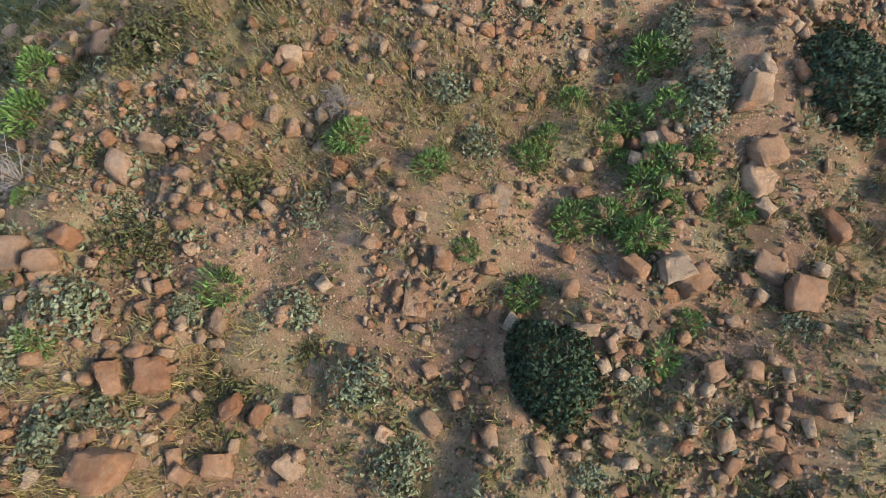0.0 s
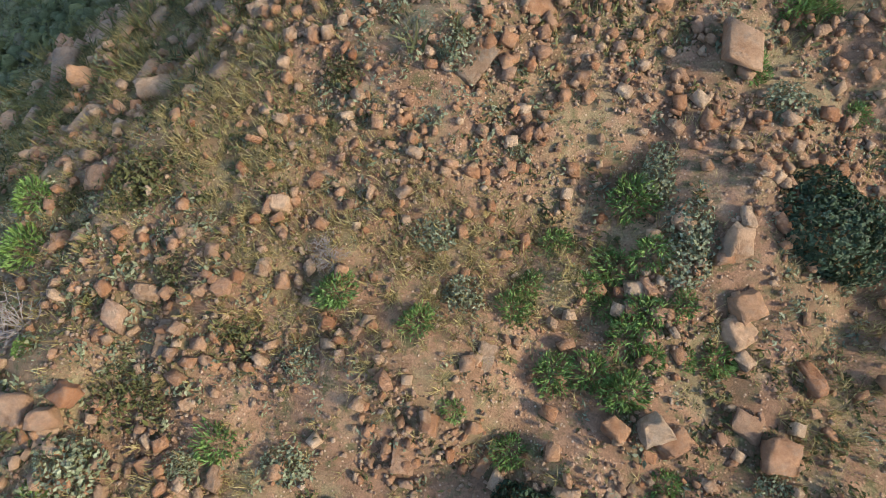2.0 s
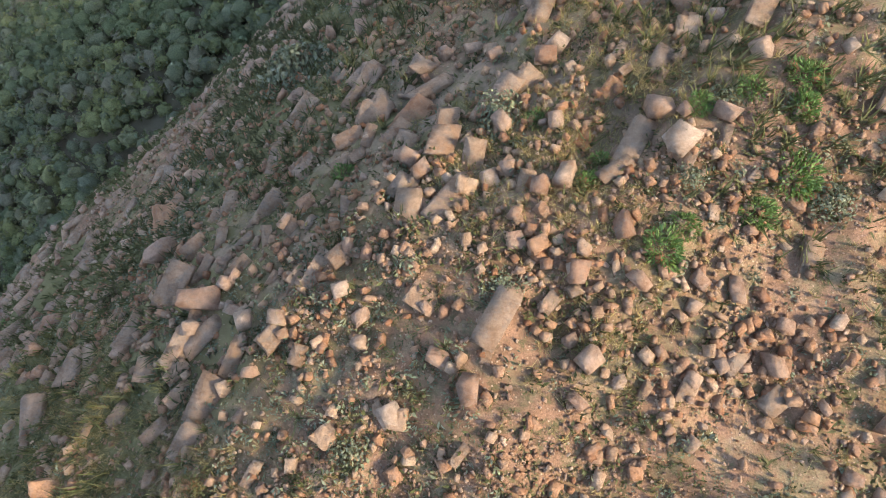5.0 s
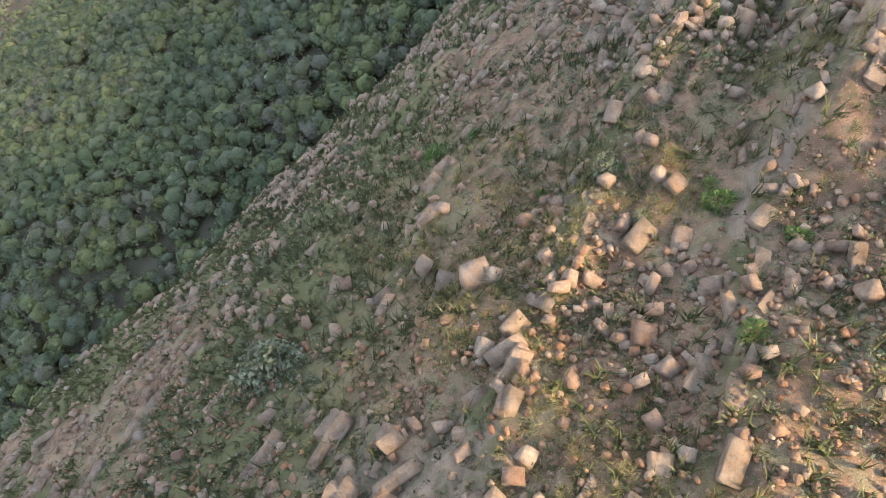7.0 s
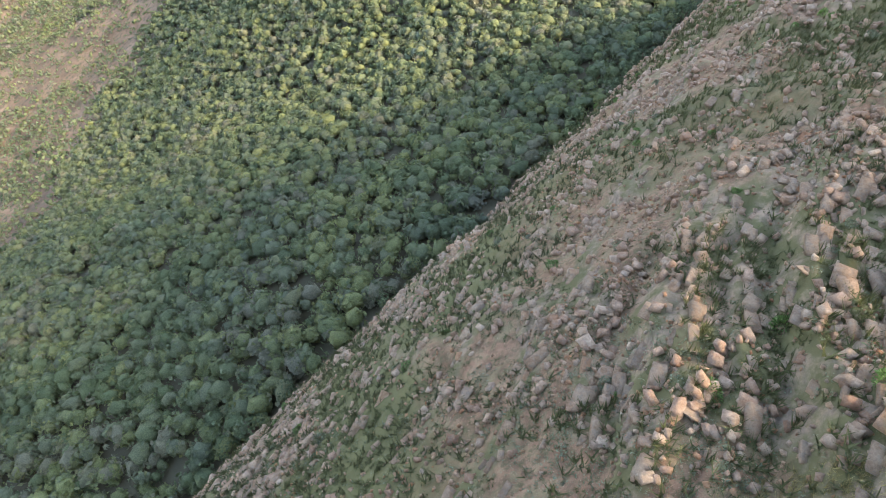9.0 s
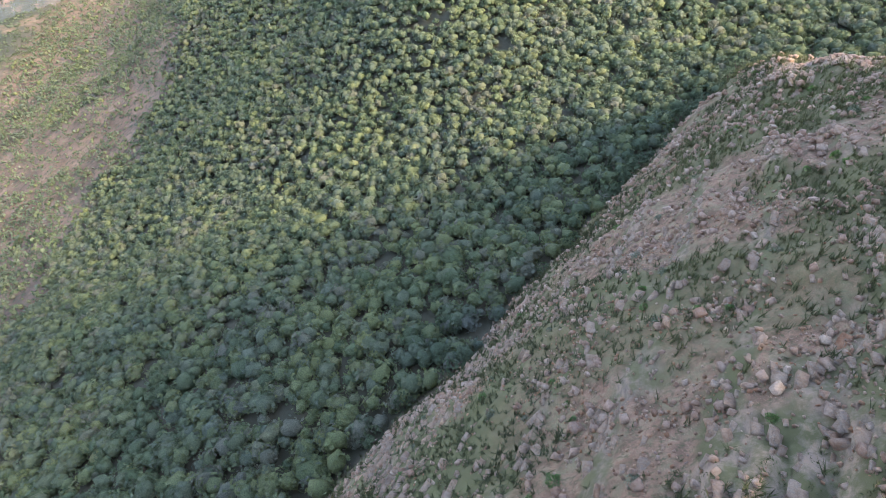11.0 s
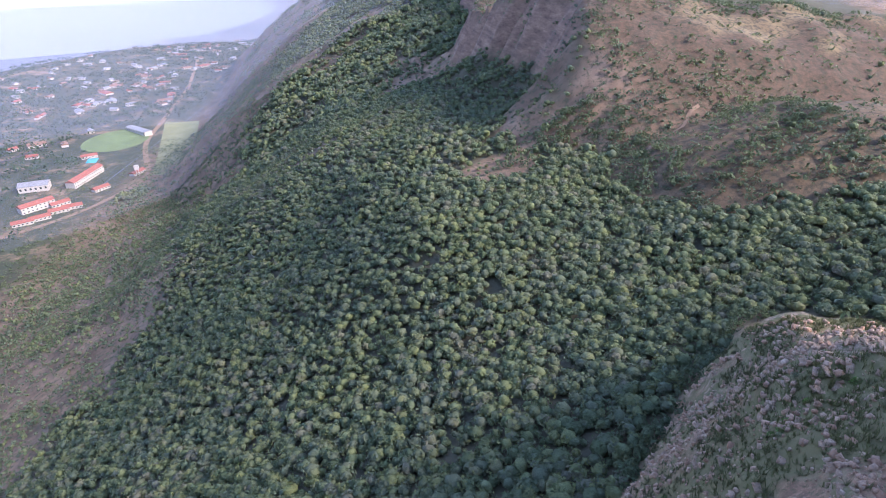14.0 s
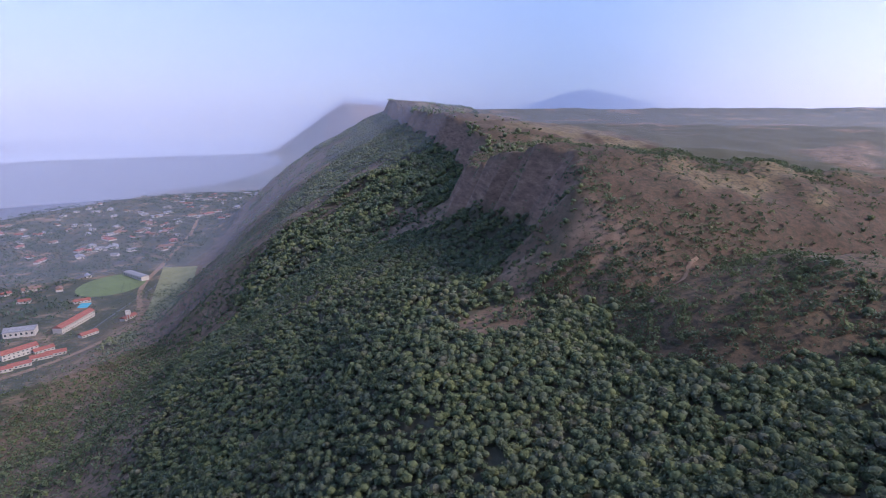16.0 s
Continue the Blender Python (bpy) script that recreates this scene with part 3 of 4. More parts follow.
BOULDER_AT = [(3.4, 2.1, 0.6), (3.7, 1.9, 0.48), (2.9, 2.1, 0.41), (3.4, 1.7, 0.26), (2.1, 1.2, 0.43), (-4.5, 0.6, 0.59), (-3.9, 0.6, 0.46), (-2.8, 0.2, 0.46), (-4.4, -0.6, 0.64), (-5.8, 2.3, 0.63), (-6.4, 2.4, 0.61), (-5.5, 2.7, 0.54), (-3.1, 1.4, 0.41), (-4.2, 1.6, 0.25), (-4.2, 1.0, 0.32), (-4.8, 1.2, 0.27), (-3.1, 4.3, 0.33), (-2.2, 4.4, 0.3), (-4.5, 4.3, 0.48), (-1.4, 3.7, 0.25), (4.9, 3.5, 0.47), (6.0, 2.8, 0.58), (4.9, 2.1, 0.42), (3.4, 4.2, 0.26), (3.6, 4.2, 0.31), (5.1, 5.2, 0.34), (4.9, 4.8, 0.45), (4.2, 5.2, 0.33), (0.0, 0.7, 0.27), (-0.6, -0.2, 0.29)]
BOULDER_AT += [(0.0, -0.0, 0.38), (-1.8, 0.2, 0.34), (-2.4, 0.1, 0.35), (-2.9, -0.6, 0.44), (-3.4, -0.7, 0.33), (-3.6, 2.5, 0.26), (5.2, 1.7, 0.48), (-0.5, 2.8, 0.33), (5.0, 3.1, 0.33), (-7.8, 17.4, 1.1), (-7.7, 9.7, 0.64), (-5.8, 6.5, 0.61), (-5.3, 8.8, 0.79), (-0.6, 11.1, 0.45), (2.2, 9.2, 0.5), (4.3, 9.3, 0.42), (0.8, 11.4, 0.4), (5.1, 10.4, 0.29), (5.0, 3.9, 0.59)]
PALE_AT = [(-5.0, 3.9, 0.63), (-0.2, 1.3, 0.24), (-1.2, 3.2, 0.21), (2.7, 16.2, 0.38), (0.0, 13.4, 0.54), (-11.4, 13.9, 1.0), (-6.8, 15.8, 1.0), (-2.4, 12.3, 0.47), (1.6, 12.5, 0.5), (-1.6, 16.3, 0.5), (6.4, 16.7, 0.71), (3.1, 19.9, 0.59), (4.5, 19.8, 0.51), (3.1, 14.7, 0.44), (-4.2, 14.0, 1.0), (9.8, 18.4, 0.39), (4.6, 26.8, 0.35), (6.4, 27.1, 0.49), (6.1, 26.3, 0.33), (-6.6, 26.0, 0.66), (0.3, 24.8, 0.52), (10.1, 38.9, 0.68), (5.3, 23.9, 0.4), (13.6, 34.3, 0.94), (3.7, 25.0, 1.1)]
SLAB_AT = [(1.0, 1.6, 0.64), (-0.8, 1.7, 0.75), (-0.2, 1.8, 0.9), (-1.6, 0.9, 0.85), (3.1, 1.0, 1.0), (2.8, 1.3, 0.71), (1.0, 3.1, 0.75), (-4.1, 3.5, 0.89), (-3.9, 5.2, 0.83), (-1.7, 6.1, 0.82), (-5.8, 1.9, 0.93), (-1.8, 13.2, 2.6), (5.4, 18.1, 1.1), (2.5, 16.8, 1.4), (1.4, 13.8, 1.4), (8.8, 21.5, 1.7), (9.1, 21.0, 1.9), (7.2, 19.4, 2.2), (-2.9, 16.4, 1.8), (-1.0, 14.4, 1.1), (1.0, 18.5, 1.8), (-0.1, 18.7, 2.1), (4.8, 17.1, 1.3), (10.4, 31.1, 3.1), (9.5, 25.3, 2.6), (16.1, 32.9, 3.6), (14.8, 29.5, 2.7), (-1.4, 25.8, 2.0), (10.6, 35.1, 1.5), (11.7, 37.4, 2.1)]
SLAB_AT += [(2.8, 25.0, 1.5), (0.2, 40.7, 2.1), (7.2, 26.4, 0.89), (14.1, 46.3, 1.9), (10.4, 36.7, 1.3), (10.7, 35.8, 1.1), (16.5, 34.2, 3.0), (19.5, 41.5, 2.5), (24.0, 50.7, 2.2)]
DARK_AT = [(1.6, 0.6, 1.5), (6.5, 5.1, 2.1)]
GREEN_AT = [(2.1, 2.9, 0.51), (2.7, 2.9, 0.68), (3.3, 3.5, 0.71), (3.6, 3.1, 0.38), (4.1, 3.1, 0.39), (4.6, 3.1, 0.64), (2.7, 4.3, 0.45), (3.0, 3.9, 0.41), (3.6, 5.7, 0.8), (1.4, 1.8, 0.52), (0.5, 2.4, 0.37), (0.0, 3.7, 0.56), (1.5, 3.9, 0.53), (1.8, 4.3, 0.45), (-1.3, 4.2, 0.6), (2.3, 5.0, 0.47), (3.6, 3.8, 0.63), (4.1, 3.9, 0.46), (-3.1, 1.9, 0.66), (-5.7, 1.1, 0.51), (3.1, 2.6, 0.59), (3.2, 4.6, 0.66), (3.7, 4.7, 0.66), (-7.2, 5.3, 0.87), (-7.3, 6.3, 0.65), (3.6, 1.3, 0.46), (6.6, 9.1, 0.66), (5.7, 8.0, 0.62), (7.4, 7.1, 0.44), (7.0, 9.1, 0.67)]
GREEN_AT += [(7.7, 15.1, 0.7), (6.9, 17.4, 0.48), (8.8, 17.2, 0.62), (5.0, 16.4, 0.47), (4.6, 15.9, 0.52), (8.5, 15.8, 0.85), (9.0, 17.9, 0.64), (5.8, 14.4, 0.77), (-0.7, 17.0, 0.52), (6.3, 14.9, 0.5), (3.8, 17.6, 0.5), (7.9, 17.6, 0.49), (10.8, 26.6, 0.89), (2.6, 32.0, 1.2), (16.6, 37.7, 0.81), (9.9, 22.4, 0.6), (12.0, 25.0, 0.61)]
GREY_AT = [(0.7, 4.1, 0.71), (-5.3, 1.6, 1.1), (-2.0, 1.6, 0.9), (-3.6, 1.6, 0.55), (-4.6, 0.1, 0.86), (-5.3, -0.2, 0.89), (-0.4, -0.6, 0.89), (4.2, 4.6, 0.94), (4.0, 5.9, 0.81), (-1.0, 0.5, 0.9), (5.1, 1.2, 0.61), (2.1, -0.7, 0.79), (0.3, 5.2, 0.75), (2.7, 0.6, 0.55), (-6.1, 0.8, 0.83), (-1.8, 3.1, 0.71), (0.6, 8.3, 0.77), (6.2, 7.2, 1.0), (4.1, 6.3, 0.78), (4.4, 5.1, 0.86), (-0.2, 10.8, 0.77), (7.4, 9.7, 1.0), (6.5, 15.8, 0.69), (9.2, 15.3, 0.87), (-3.1, 22.6, 2.4), (3.0, 17.8, 1.2), (1.1, 14.4, 0.46), (5.9, 14.7, 0.56), (2.8, 13.8, 0.77), (7.5, 17.4, 0.74)]
GREY_AT += [(8.2, 28.5, 1.2), (9.4, 23.8, 0.81), (-3.5, 22.7, 2.4), (8.7, 26.3, 0.71)]
OLIVE_AT = [(-4.9, 2.6, 1.3), (-3.0, 3.6, 1.1), (-4.9, 6.3, 1.6), (-1.9, 1.0, 0.69), (-2.9, 0.5, 0.8), (-6.5, 6.1, 0.87), (-4.0, 4.6, 0.82), (-4.2, 2.6, 0.88), (-3.2, 0.1, 0.72), (-4.7, 6.2, 1.2), (-1.2, 8.1, 1.0), (-3.2, 10.0, 1.1), (-1.5, 7.2, 0.61), (3.5, 9.3, 0.72), (-8.3, 14.5, 1.3), (1.9, 17.9, 0.81), (-9.0, 17.0, 1.2)]
DEAD_AT = [(-1.5, 4.9, 0.66), (-6.8, 3.8, 1.3), (-1.4, 4.7, 0.59)]
TUFT_AT = [(-0.4, 2.3, 0.57), (-4.0, 2.9, 0.78), (4.0, 0.4, 0.49), (0.8, -0.7, 0.54), (2.4, 3.6, 0.44), (2.9, 0.0, 0.4), (-2.2, -0.3, 0.43), (4.2, -0.1, 0.49)]


def rock_models(name, shapes, mat):
    return [mesh_object(name, v, f, mat) for v, f in shapes]


def place_rocks(models, spots, label, category, group, seed, spin=None, sink=0.1, rise=0.3):
    r = np.random.RandomState(seed)
    hs = height(np.array([q[0] for q in spots]), np.array([q[1] for q in spots]))
    for (x, y, w), z in zip(spots, hs):
        a = r.rand() * 360 if spin is None else math.degrees(spin) + 12 * r.randn()
        ob = copy_thing(models[r.randint(len(models))], pose(x, y, z + w * (rise - sink), 10 * r.randn(), 10 * r.randn(), a))
        ob.scale = (w * (0.8 + 0.4 * r.rand()), w * (0.75 + 0.5 * r.rand()), w * (0.75 + 0.4 * r.rand()))
        tagged(ob, label, category, group)


near_w = lambda x, y, z: z["near"] * (0.25 + 0.75 * step(-0.12, 0.2, fbm(x * 0.5, y * 0.5, 3)))
models = rock_models("boulder", [craggy(q, 3, 0.09, k) for k, q in enumerate(BOULDERS)], ROCK)
place_rocks(models, BOULDER_AT, "angular orange-brown quartzite boulder on red soil", "boulder", "boulders", 3)
bx, by = spread_points(420, -14, 20, -4, 45, 31, near_w)
place_rocks(models, [(a, b, 0.18 + 0.3 * rng.rand() ** 2) for a, b in zip(bx[:130], by[:130])], "broken orange-brown quartzite block in thin grass", "boulder", "boulders", 4)
remove(models)
models = rock_models("pale_boulder", [craggy(q, 1, 0.05, k) for k, q in enumerate(BLOCKS)], PALE)
place_rocks(models, PALE_AT, "pale cream quartzite block among small stones", "boulder", "pale boulders", 5)
remove(models)
models = rock_models("rock_slab", [craggy(q, 3, 0.08, k) for k, q in enumerate(SLABS)], SLAB) + rock_models("rock_slab", [craggy(q, 3, 0.08, k + 20) for k, q in enumerate(SLABS[:4])], ROCK)
place_rocks(models, [(x, y, min(0.62, w * 0.36)) for x, y, w in SLAB_AT], "weathered bedrock slab lying along the ledges", "rock slab", "slabs", 6, STRIKE, 0.22, 0.16)
remove(models)

x, y = spread_points(19000, -10, 14, -5, 24, 32, near_w)
stones("broken_stones", BLOCKS, x, y, 0.06 + 0.22 * rng.rand(len(x)) ** 3, ROCK, 41, "orange and tan broken stones strewn over soil")
x, y = spread_points(48000, -9, 12, -5, 18, 33, near_w)
stones("gravel", PEBBLES, x, y, 0.025 + 0.07 * rng.rand(len(x)) ** 2, PALE, 42, "small pale stones and grit")
slope_w = lambda x, y, z: z["near"] * (0.12 + 0.88 * step(-0.1, 0.2, fbm(x * 0.3 + 5, y * 0.3, 3))) * step(10, 18, y + 0.4 * np.abs(x)) * (1 - 0.6 * z["moss"])
x, y = spread_points(62000, -30, 75, 8, 120, 34, slope_w)
stones("slope_stones", BLOCKS, x, y, (0.12 + 0.40 * rng.rand(len(x)) ** 3.5) * (1 + 0.006 * y), PALE, 43, "pinkish grey broken stones covering the slope")
x, y = spread_points(30000, -20, 36, 12, 70, 35, slope_w)
stones("slope_rubble", PEBBLES, x, y, 0.10 + 0.16 * rng.rand(len(x)) ** 2, ROCK, 44, "small brown rubble between larger stones")
led_w = lambda x, y, z: z["near"] * (0.05 + 0.95 * z["rock"]) * 0.8 * (1 - 0.6 * z["moss"])
x, y = spread_points(26000, -30, 66, 8, 110, 36, led_w)
stones("ledge_slabs", SLABS, x, y, 0.2 + 0.42 * rng.rand(len(x)) ** 2.5, SLAB, 45, "grey weathered slabs in tilted beds", STRIKE, 0.2, 0.18)

# shrubs and grass of the hill
DARK = [shrub("dark_shrub", 3600, 1, 0.85, DARK_LEAF, (0.10, 0.055), 200 + k, fill=0.3) for k in range(2)]
plant(DARK, DARK_AT, "round dense dark-green shrub with small glossy leaves", "shrub", "dark shrubs", 1)
remove(DARK)
GREEN = [shrub("green_shrub", 520, 1, 0.8, GREEN_LEAF, (0.30, 0.07), 210 + k, True) for k in range(4)]
plant(GREEN, [(x, y, w * 1.25) for x, y, w in GREEN_AT], "bright green feathery shrub in stony soil", "shrub", "green shrubs", 2)
GREY = [shrub("grey_shrub", 560, 1, 0.6, GREY_LEAF, (0.16, 0.09), 220 + k, fill=0.6) for k in range(4)]
plant(GREY, [(x, y, w * 1.15) for x, y, w in GREY_AT], "low grey-green shrub with small pale leaves", "shrub", "grey shrubs", 3)
OLIVE = [shrub("olive_shrub", 600, 1, 0.5, OLIVE_LEAF, (0.13, 0.07), 230 + k, fill=0.7) for k in range(4)]
plant(OLIVE, OLIVE_AT, "sparse low olive shrub over rocks", "shrub", "olive shrubs", 4)
veg_w = lambda x, y, z: z["near"] * (0.2 + 0.8 * step(-0.05, 0.2, fbm(x * 0.25 + 11, y * 0.25, 3)))
x, y = spread_points(1000, -22, 64, -5, 112, 37, veg_w)
s = 0.3 + 0.5 * rng.rand(len(x)) ** 2 + 0.006 * y
pick = rng.rand(len(x))
for models, lo, hi, text, grp in ((GREEN, 0, 0.3, "small green shrub between stones", "green shrubs"), (GREY, 0.3, 0.68, "small grey-green shrub between stones", "grey shrubs"), (OLIVE, 0.68, 1.01, "low olive scrub between stones", "olive shrubs")):
    q = (pick >= lo) & (pick < hi)
    plant(models, list(zip(x[q], y[q], s[q])), text, "shrub", grp, int(lo * 100) + 8)
remove(GREEN + GREY + OLIVE)
DEAD = []
for k in range(2):
    root = new("dead_shrub")
    part("branchwork", *branches(34, 1.0, 0.7, 240 + k, 4), TWIG, root)
    DEAD.append(root)
plant(DEAD, DEAD_AT, "bare grey dead shrub with tangled twigs", "dead shrub", "dead shrubs", 6)
remove(DEAD)


def tuft_leaves(x, y, size, blades, seed, thin=0.05):
    r = np.random.RandomState(seed)
    z = height(x, y)
    k = len(x)
    a = r.rand(k, blades) * 6.283
    le = size[:, None] * (0.6 + 0.6 * r.rand(k, blades))
    lean = 0.25 + 0.95 * r.rand(k, blades)
    tip = np.stack([x[:, None] + le * np.sin(lean) * np.cos(a), y[:, None] + le * np.sin(lean) * np.sin(a), z[:, None] + le * np.cos(lean)], -1)
    ox, oy = 0.12 * size[:, None] * r.randn(k, blades), 0.12 * size[:, None] * r.randn(k, blades)
    root = np.stack([x[:, None] + ox, y[:, None] + oy, z[:, None] - 0.02 + 0 * a], -1)
    w = thin * size[:, None, None] * np.stack([-np.sin(a), np.cos(a), 0 * a], -1)
    return np.stack([root - w, root + w, tip], 2).reshape(-1, 3), np.arange(3 * k * blades).reshape(-1, 3)


TUFTS = [tuft_leaves(np.zeros(1), np.zeros(1), np.ones(1), 90, 250 + k, 0.012) for k in range(2)]
models = []
for v, f in TUFTS:
    v = v.copy()
    v[:, 2] -= height(0.0, 0.0)[0]
    models.append(mesh_object("grass_tuft", v, f, STRAW))
plant(models, TUFT_AT, "pale straw-coloured grass tuft", "grass tuft", "grass tufts", 9)
remove(models)
x, y = spread_points(70000, -14, 20, -5, 32, 38, lambda x, y, z: z["near"] * (0.06 + 0.94 * step(-0.02, 0.25, fbm(x * 0.22 + 31, y * 0.22, 3))))
tagged(mesh_object("dry_grass", *tuft_leaves(x, y, 0.14 + 0.2 * rng.rand(len(x)), 10, 260, 0.03), STRAW), "thin straw-coloured grass between stones", "grass", kind="stuff")
x, y = spread_points(85000, -36, 78, 8, 124, 39, lambda x, y, z: z["near"] * (0.04 + 0.96 * np.maximum(step(-0.02, 0.22, fbm(x * 0.12 + 3, y * 0.12, 4)), 0.85 * z["moss"])))
tagged(mesh_object("green_grass", *tuft_leaves(x, y, (0.22 + 0.34 * rng.rand(len(x))) * (1 + 0.006 * y), 9, 261, 0.06), OLIVE_LEAF), "olive-green grass and moss on ledges", "grass", kind="stuff")
x, y = spread_points(24000, -14, 20, -5, 40, 51, veg_w)
k = len(x)
c, d = dome(14 * k, 1.0, 0.6, 262, 0.6)
sz = np.repeat(0.09 + 0.2 * rng.rand(k) ** 2, 14)
c = c * sz[:, None] + np.repeat(np.stack([x, y, height(x, y)], -1), 14, 0)
tagged(mesh_object("small_herbs", *cards(c, d, sz * 0.5, sz * 0.22, 263), GREY_LEAF), "tiny grey-green herbs between stones", "herbs", kind="stuff")

x, y = spread_points(30000, -16, 26, -5, 46, 55, lambda x, y, z: z["near"] * (0.12 + 0.88 * step(-0.05, 0.2, fbm(x * 0.4 + 71, y * 0.4, 3))))
k = len(x)
c, d = dome(12 * k, 1.0, 0.6, 264, 0.6)
sz = np.repeat(0.10 + 0.22 * rng.rand(k) ** 2, 12)
c = c * sz[:, None] + np.repeat(np.stack([x, y, height(x, y)], -1), 12, 0)
tagged(mesh_object("low_scrub", *cards(c, d, sz * 0.55, sz * 0.2, 265), OLIVE_LEAF), "low olive scrub and weeds between stones", "scrub", kind="stuff")


# ---- bushveld trees of the valley slope ----
def crowns(x, y, z, s, leaves, seed):
    """Crowns as leafy clumps round a dark core for many trees at once."""
    r = np.random.RandomState(seed)
    k = len(x)
    lumps = 5
    c = r.randn(k, lumps, 3)
    c[..., 2] = np.abs(c[..., 2])
    c /= np.linalg.norm(c, axis=-1, keepdims=True)
    d = r.randn(k, leaves, 3)
    d[..., 2] = np.abs(d[..., 2]) * 1.2 - 0.35
    d /= np.linalg.norm(d, axis=-1, keepdims=True)
    bulge = np.max(np.clip(np.einsum("kid,kjd->kij", d, c), 0, 1) ** 5, axis=2)
    q = (0.64 + 0.46 * bulge) * (1 - 0.2 * r.rand(k, leaves))
    p = d * q[..., None]
    p *= np.array([1.12, 1.12, 0.7])
    ctr = np.stack([x, y, z + s * 0.95], -1)
    p = p * s[:, None, None] + ctr[:, None, :]
    le = np.repeat(s, leaves) * 0.29 * (60.0 / leaves) ** 0.4
    lv = cards(p.reshape(-1, 3), d.reshape(-1, 3), le * 1.1, le * 0.9, seed + 1, 0.6)
    return lv, ctr


def forest(name, x0, x1, y0, y1, count, leaves, seed, size, where):
    r = np.random.RandomState(seed)
    x, y = x0 + (x1 - x0) * r.rand(count), y0 + (y1 - y0) * r.rand(count)
    h, z = land(x, y)
    thin = (1 - 0.8 * z["dry"]) * (1 - 0.93 * z["upland"]) * (1 - step(0.1, 0.5, z["near"])) * (1 - z["cliff"]) * (1 - z["wet"]) * (1 - step(0.2, 0.6, z["plain"]))
    ok = r.rand(count) < thin * where(x, y)
    x, y, h = x[ok], y[ok], h[ok]
    s = size * (0.55 + 0.65 * r.rand(len(x)) ** 1.6) * (1 - 0.45 * z["dry"][ok])
    lv, ctr = crowns(x, y, h, s, leaves, seed)
    tone = np.clip(0.5 + 0.26 * r.randn(len(x)) + 0.5 * fbm(x * 0.05, y * 0.05, 3), 0, 1).astype(np.float32)
    label = "dense mixed green bushveld trees on the valley slope"
    ob = tagged(mesh_object(name, *lv, FOREST), label, "trees", kind="stuff")
    ob.data.attributes.new("tone", "FLOAT", "POINT").data.foreach_set("value", np.repeat(tone, leaves * 4))
    cv, cf = scattered(ICO1, ctr, s * 0.74, 0.15, seed + 2, 0.85, 0.0)
    ob = tagged(mesh_object(name + "_inner", cv, cf, FOREST), "shaded inner foliage of the bushveld trees", "trees", kind="stuff")
    ob.data.attributes.new("tone", "FLOAT", "POINT").data.foreach_set("value", np.repeat(tone, len(ICO1[0])))


near_d = lambda x, y: np.hypot(x - 5, y - 60)
forest("bush_canopy", -190, 130, 0, 260, 36000, 38, 21, 1.6, lambda x, y: (near_d(x, y) < 190) * 1.0)
forest("bush_canopy_beyond", -330, 200, 60, 490, 56000, 16, 22, 1.75, lambda x, y: (near_d(x, y) >= 185) * (near_d(x, y) < 420) * 1.0)
forest("bush_canopy_distant", -330, 140, 300, 1600, 80000, 5, 23, 2.9, lambda x, y: (near_d(x, y) >= 410) * 1.0)
# single trees along the foot of the rocky spur
TREES = []
for k in range(5):
    root = new("bush_tree")
    part("trunk", *tubes([[np.array([0, 0, -0.3]), np.array([0.06, 0.03, 0.5]), np.array([0.02, 0, 1.1])]] + [[np.array([0.03, 0, 0.5]), np.array([0.25 * math.cos(a), 0.25 * math.sin(a), 0.9]), np.array([0.5 * math.cos(a), 0.5 * math.sin(a), 1.25])] for a in (0.3, 2.4, 4.5)], [0.09, 0.05, 0.05, 0.05], 6), BARK, root)
    lv, _ = crowns(np.zeros(1), np.zeros(1), np.zeros(1), np.ones(1), 150, 300 + k)
    part("crown", *lv, FOREST, root)
    TREES.append(root)
x, y = spread_points(3000, -45, 75, 20, 150, 52, lambda x, y, z: step(0.02, 0.2, z["near"]) * (z["near"] < 0.6) * 1.0)
plant(TREES, [(a, b, 2.2 + 2.0 * rng.rand()) for a, b in zip(x[:170], y[:170])], "green bushveld tree at the foot of the rocks", "tree", "trees at the rock foot", 12, 0.1)
remove(TREES)
def scrub(name, count, x0, x1, y0, y1, seed, weight, lo, span, leaves, label):
    """Low scattered bushes in one mesh."""
    x, y = spread_points(count, x0, x1, y0, y1, seed, weight)
    q = np.random.RandomState(seed + 1)
    s = lo + span * q.rand(len(x)) ** 3
    lv, ctr = crowns(x, y, height(x, y) - 0.4 * s, s, leaves, seed + 2)
    ob = tagged(mesh_object(name, *lv, FOREST), label, "shrubs", kind="stuff")
    ob.data.attributes.new("tone", "FLOAT", "POINT").data.foreach_set("value", np.repeat(0.6 * q.rand(len(x)), leaves * 4).astype(np.float32))


clump = lambda x, y, f: step(-0.12, 0.2, fbm(x * f, y * f, 4))
scrub("ridge_scrub", 70000, 45, 330, 170, 600, 53, lambda x, y, z: np.maximum(z["upland"], z["dry"]) * (0.1 + 0.5 * clump(x, y, 0.03)), 0.4, 1.3, 7, "scattered dark shrubs on the dry ridge")
scrub("slope_scrub", 60000, -420, -80, 120, 900, 57, lambda x, y, z: z["dry"] * (1 - 0.6 * z["plain"]) * (0.25 + 0.75 * clump(x, y, 0.02)), 0.6, 1.7, 7, "scattered grey-green bushes on the brown slope")
scrub("saddle_scrub", 15000, 36, 130, 95, 260, 59, lambda x, y, z: (1 - z["near"]) * (0.15 + 0.85 * clump(x, y, 0.05)) * (1 - 0.7 * z["upland"]), 0.5, 1.6, 26, "dark bushes on the stony saddle")


